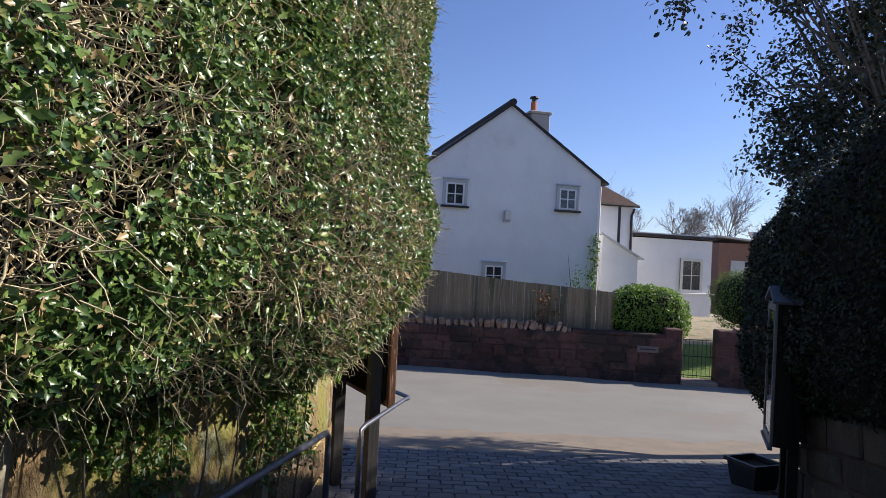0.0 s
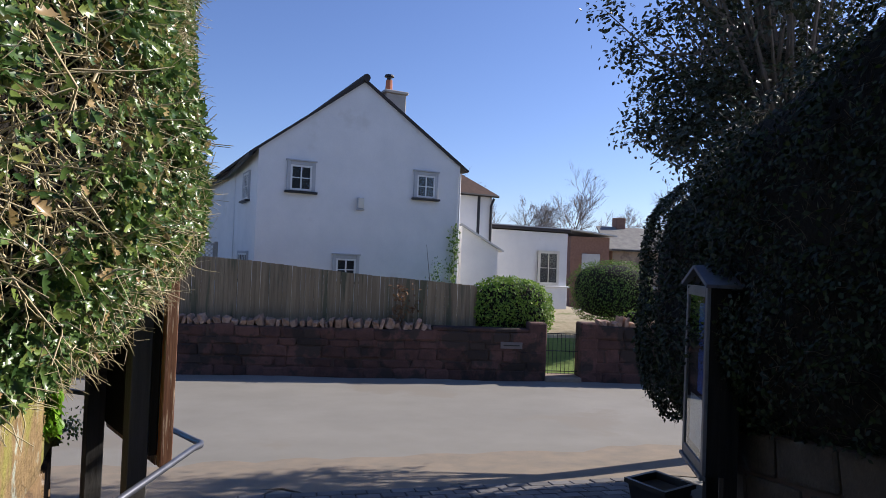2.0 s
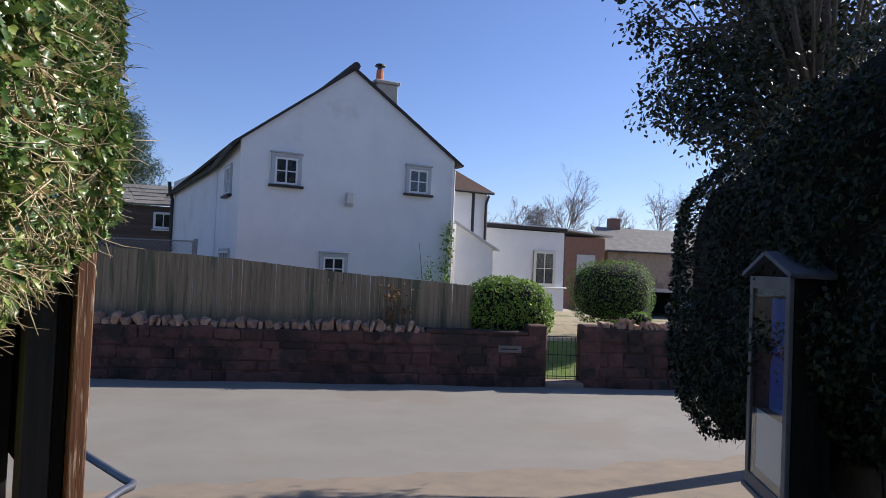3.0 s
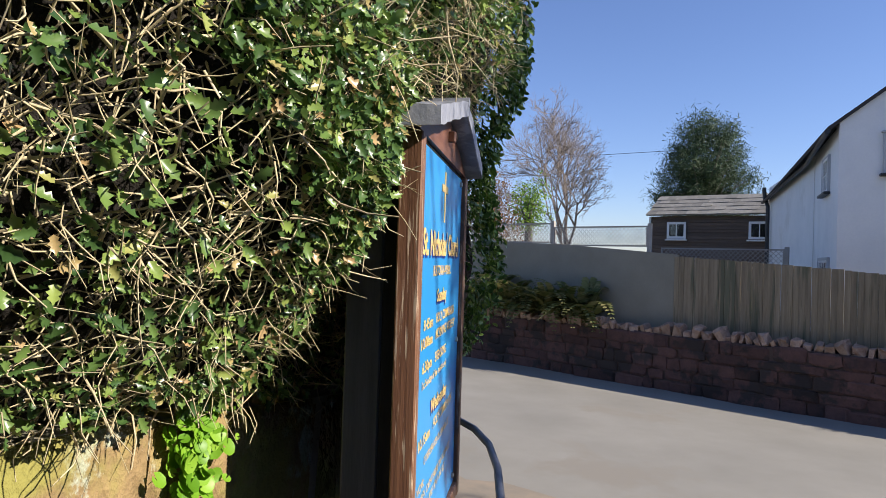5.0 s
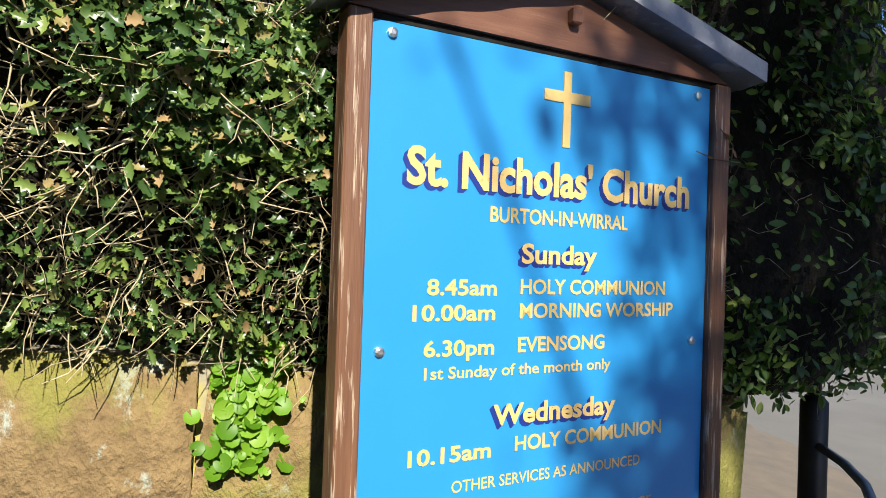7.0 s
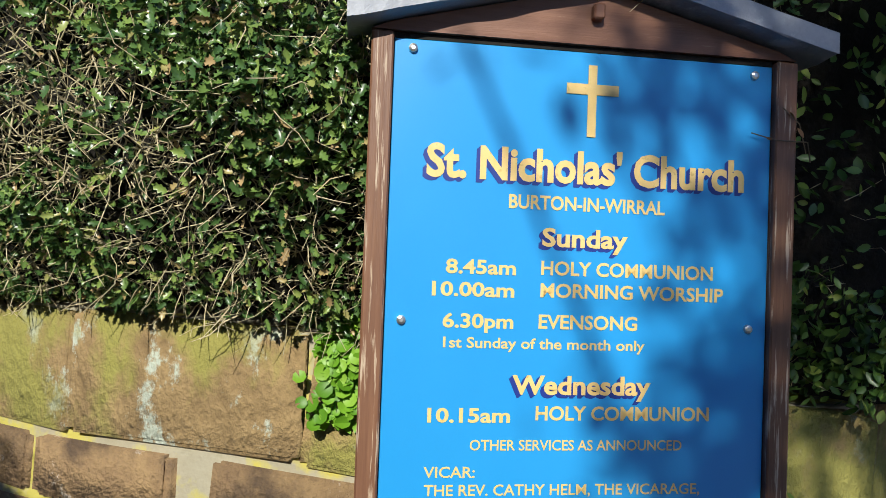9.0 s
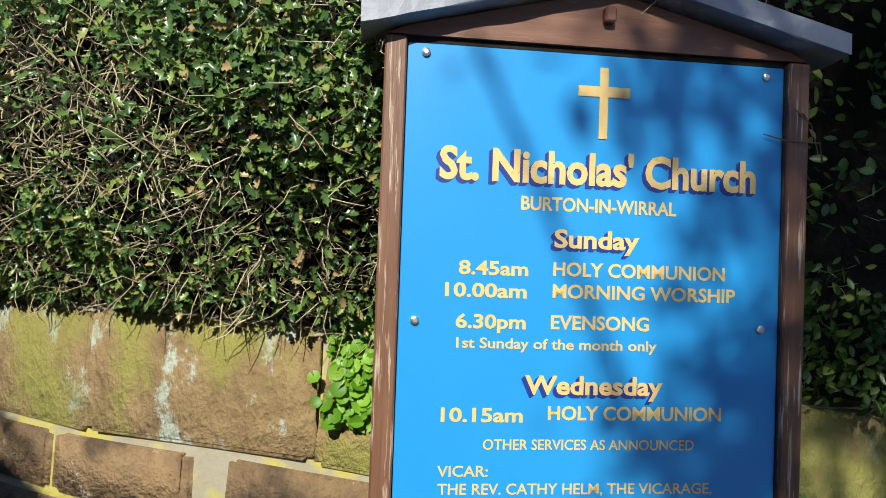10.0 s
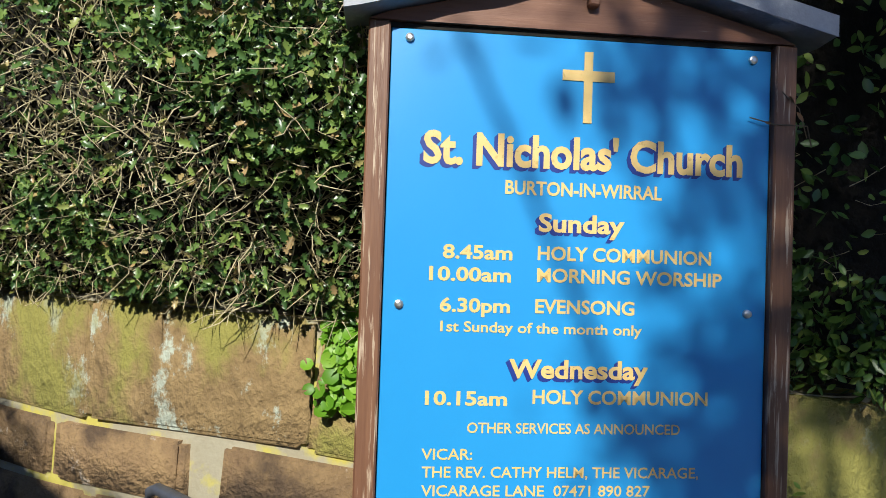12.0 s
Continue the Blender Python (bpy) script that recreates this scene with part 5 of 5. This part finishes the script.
def limb_mesh(segs, sides=4):
    V, F = [], []
    for a, m_, b, r0, r1 in segs:
        base = len(V)
        d = (b - a).normalized()
        u = d.cross(Vector((0.3, 0.5, 0.8))).normalized()
        w = d.cross(u)
        for c, r in ((a, r0), (m_, (r0 + r1) / 2), (b, r1)):
            V += [tuple(c + (u * math.cos(2 * math.pi * k / sides) + w * math.sin(2 * math.pi * k / sides)) * r) for k in range(sides)]
        for j in (0, 1):
            F += [(base + j * sides + k, base + j * sides + (k + 1) % sides, base + (j + 1) * sides + (k + 1) % sides, base + (j + 1) * sides + k) for k in range(sides)]
    return V, F


def bare_tree(x, y, height, seed, depth=7, spread=0.42, thick=0.16, kids=(2, 3, 3), label="bare leafless tree in the distance"):
    z = zg(x, y)
    th = thing("bare_tree", pose(x, y, z), label, "tree", "bare trees")
    rng = random.Random(seed)
    segs, tips = [], []
    limbs(Vector((0, 0, 0)), Vector((0, 0, 1)), height * 0.28, thick, depth, rng, segs, tips, spread, 0.12, kids, 0.76)
    part("trunk", limb_mesh(segs[:1], 7), M_BARKFAR, th)
    part("branch_mass", limb_mesh(segs[1:], 3), M_BARKFAR, th)


bare_tree(-14.0, 35, 11.6, 3, 9, 0.46, 0.15, (2, 3, 3), "tall bare leafless tree behind the garden wall")
bare_tree(21.5, 58, 10.0, 5, 8, 0.45, 0.15)
bare_tree(24.0, 60, 9.5, 6, 8, 0.45, 0.15)
bare_tree(29.0, 62, 11.5, 7, 8, 0.38, 0.13)
bare_tree(36.0, 64, 10.3, 8, 8, 0.42, 0.13)
bare_tree(39.0, 62, 10.9, 9, 8, 0.42, 0.13)
bare_tree(43.0, 60, 11.5, 10, 8, 0.4, 0.13)
bare_tree(47.0, 60, 10.3, 12, 8, 0.4, 0.13)
bare_tree(16.5, 62, 9.8, 13, 8, 0.45, 0.13)
bare_tree(12.5, 60, 8.6, 14, 8, 0.45, 0.12)


def leafy_tree(name, x, y, label, trunk_h, crown, radii, clumps, per, shape, material, size, seed, spread=0.3, lean=(0, 0), boughs=()):
    z = zg(x, y)
    th = thing(name, pose(x, y, z), label, "tree")
    g = np.random.default_rng(seed)
    C = g.normal(0, 1, (clumps, 3))
    C /= np.linalg.norm(C, axis=1, keepdims=True)
    C *= (g.random(clumps) ** 0.45)[:, None]
    C = C * np.array(radii) + np.array(crown) - np.array((x, y, z))
    for middle, reach, count in boughs:
        B = g.normal(0, 1, (count, 3)) * np.array(reach) * 0.55 + np.array(middle) - np.array((x, y, z))
        C, clumps = np.concatenate([C, B]), clumps + count
    P = np.repeat(C, per, 0) + g.normal(0, spread, (clumps * per, 3)) * np.array((1, 1, 0.8))
    N = P - np.repeat(C, per, 0) + np.array((0, 0, 0.25))
    leaves("crown", shape, P, rand_turns(N / np.linalg.norm(N, axis=1, keepdims=True), 0.5, g), g.uniform(*size, len(P)), material, th)
    top = Vector(crown) - Vector((x, y, z))
    trunk = [Vector((0, 0, -0.2)), Vector((lean[0] * 0.3, lean[1] * 0.3, trunk_h * 0.5)), Vector((lean[0], lean[1], trunk_h)), top]
    part("trunk", tube(trunk, [0.22, 0.19, 0.15, 0.07], 9), M_BARK, th)
    segs = []
    for c in C[::2]:
        a = trunk[2].lerp(trunk[3], g.random())
        b = Vector(c)
        m_ = (a + b) / 2 + Vector((0, 0, -0.12))
        segs.append((a, m_, b, 0.045, 0.008))
    part("limb_mass", limb_mesh(segs, 4), M_BARK, th)
    return th


leafy_tree("evergreen_tree", 7.6, 9.3, "dark-leaved evergreen tree overhanging the churchyard hedge", 2.6, (6.65, 9.4, 5.25), (2.35, 1.8, 2.9), 230, 120, OVAL, M_TREELEAF, (0.055, 0.1), 41, 0.155, boughs=(((5.6, 8.0, 6.7), (1.4, 1.1, 1.3), 30), ((5.15, 8.8, 3.45), (0.5, 0.5, 0.6), 20), ((5.6, 7.55, 5.0), (0.6, 0.5, 1.0), 6)))
leafy_tree("pine_tree", -7.0, 35, "dense dark green pine tree behind the shed", 3.0, (-7.0, 35, 5.4), (2.3, 2.2, 3.0), 230, 170, SLIM, M_PINE, (0.2, 0.36), 43, 0.28)
leafy_tree("young_tree", -10.95, 25.4, "slim yellow-green young tree behind the garden wall", 2.6, (-10.95, 25.4, 3.7), (0.6, 0.6, 1.1), 50, 40, FOUR, M_BUSH, (0.07, 0.14), 45, 0.16)
leafy_tree("russet_tree", -21.5, 39, "low russet-brown tree in the distance", 1.5, (-21.0, 39, 4.3), (2.6, 2.0, 2.4), 120, 60, FOUR, M_RUSSET, (0.08, 0.18), 47, 0.4)

cable = thing("overhead_cable", pose(0, 0, 0), "thin dark overhead cable between far trees", "cable")
part("wire", tube([(-20, 35, 7.0), (-14, 35.2, 7.0), (-8, 35, 6.9)], 0.012, 4), M_BLACK, cable)

# ---- pavers of the church entrance ----
paving = thing("path_paving", pose(0, 0, 0), "blue-grey block paving at the churchyard entrance", "paving", kind="structure")
PAV = [mesh_of("paver", boxes((-0.115, 0.115, -0.076, 0.076, -0.03, 0.03), bev=0.008), M_PAVER) for _ in range(1)]
slope = math.atan(0.105)
row = 0
y = 7.85
while y > 5.65:
    x = -0.95 + 0.12 * (row % 2)
    while x < 4.1:
        b = part("paver", PAV[0], None, paving)
        b.matrix_local = Matrix.Translation((x, y, zg(x, y) + 0.004 + rng.uniform(-0.003, 0.004))) @ Matrix.Rotation(-slope + rng.uniform(-0.01, 0.01), 4, "X")
        x += 0.24
    y -= 0.162
    row += 1
bm = bmesh.new()
while y > 5.0:
    x = -0.95 + 0.12 * (row % 2)
    while x < 3.4:
        r = bmesh.ops.create_cube(bm, size=1, matrix=Matrix.Translation((x, y, zg(x, y) + 0.004)) @ Matrix.Rotation(-slope, 4, "X") @ Matrix.Diagonal((0.228, 0.15, 0.06, 1)))
        x += 0.24
    y -= 0.162
    row += 1
tagged(part("paver_rows", bm, M_PAVER, paving), kind="stuff")
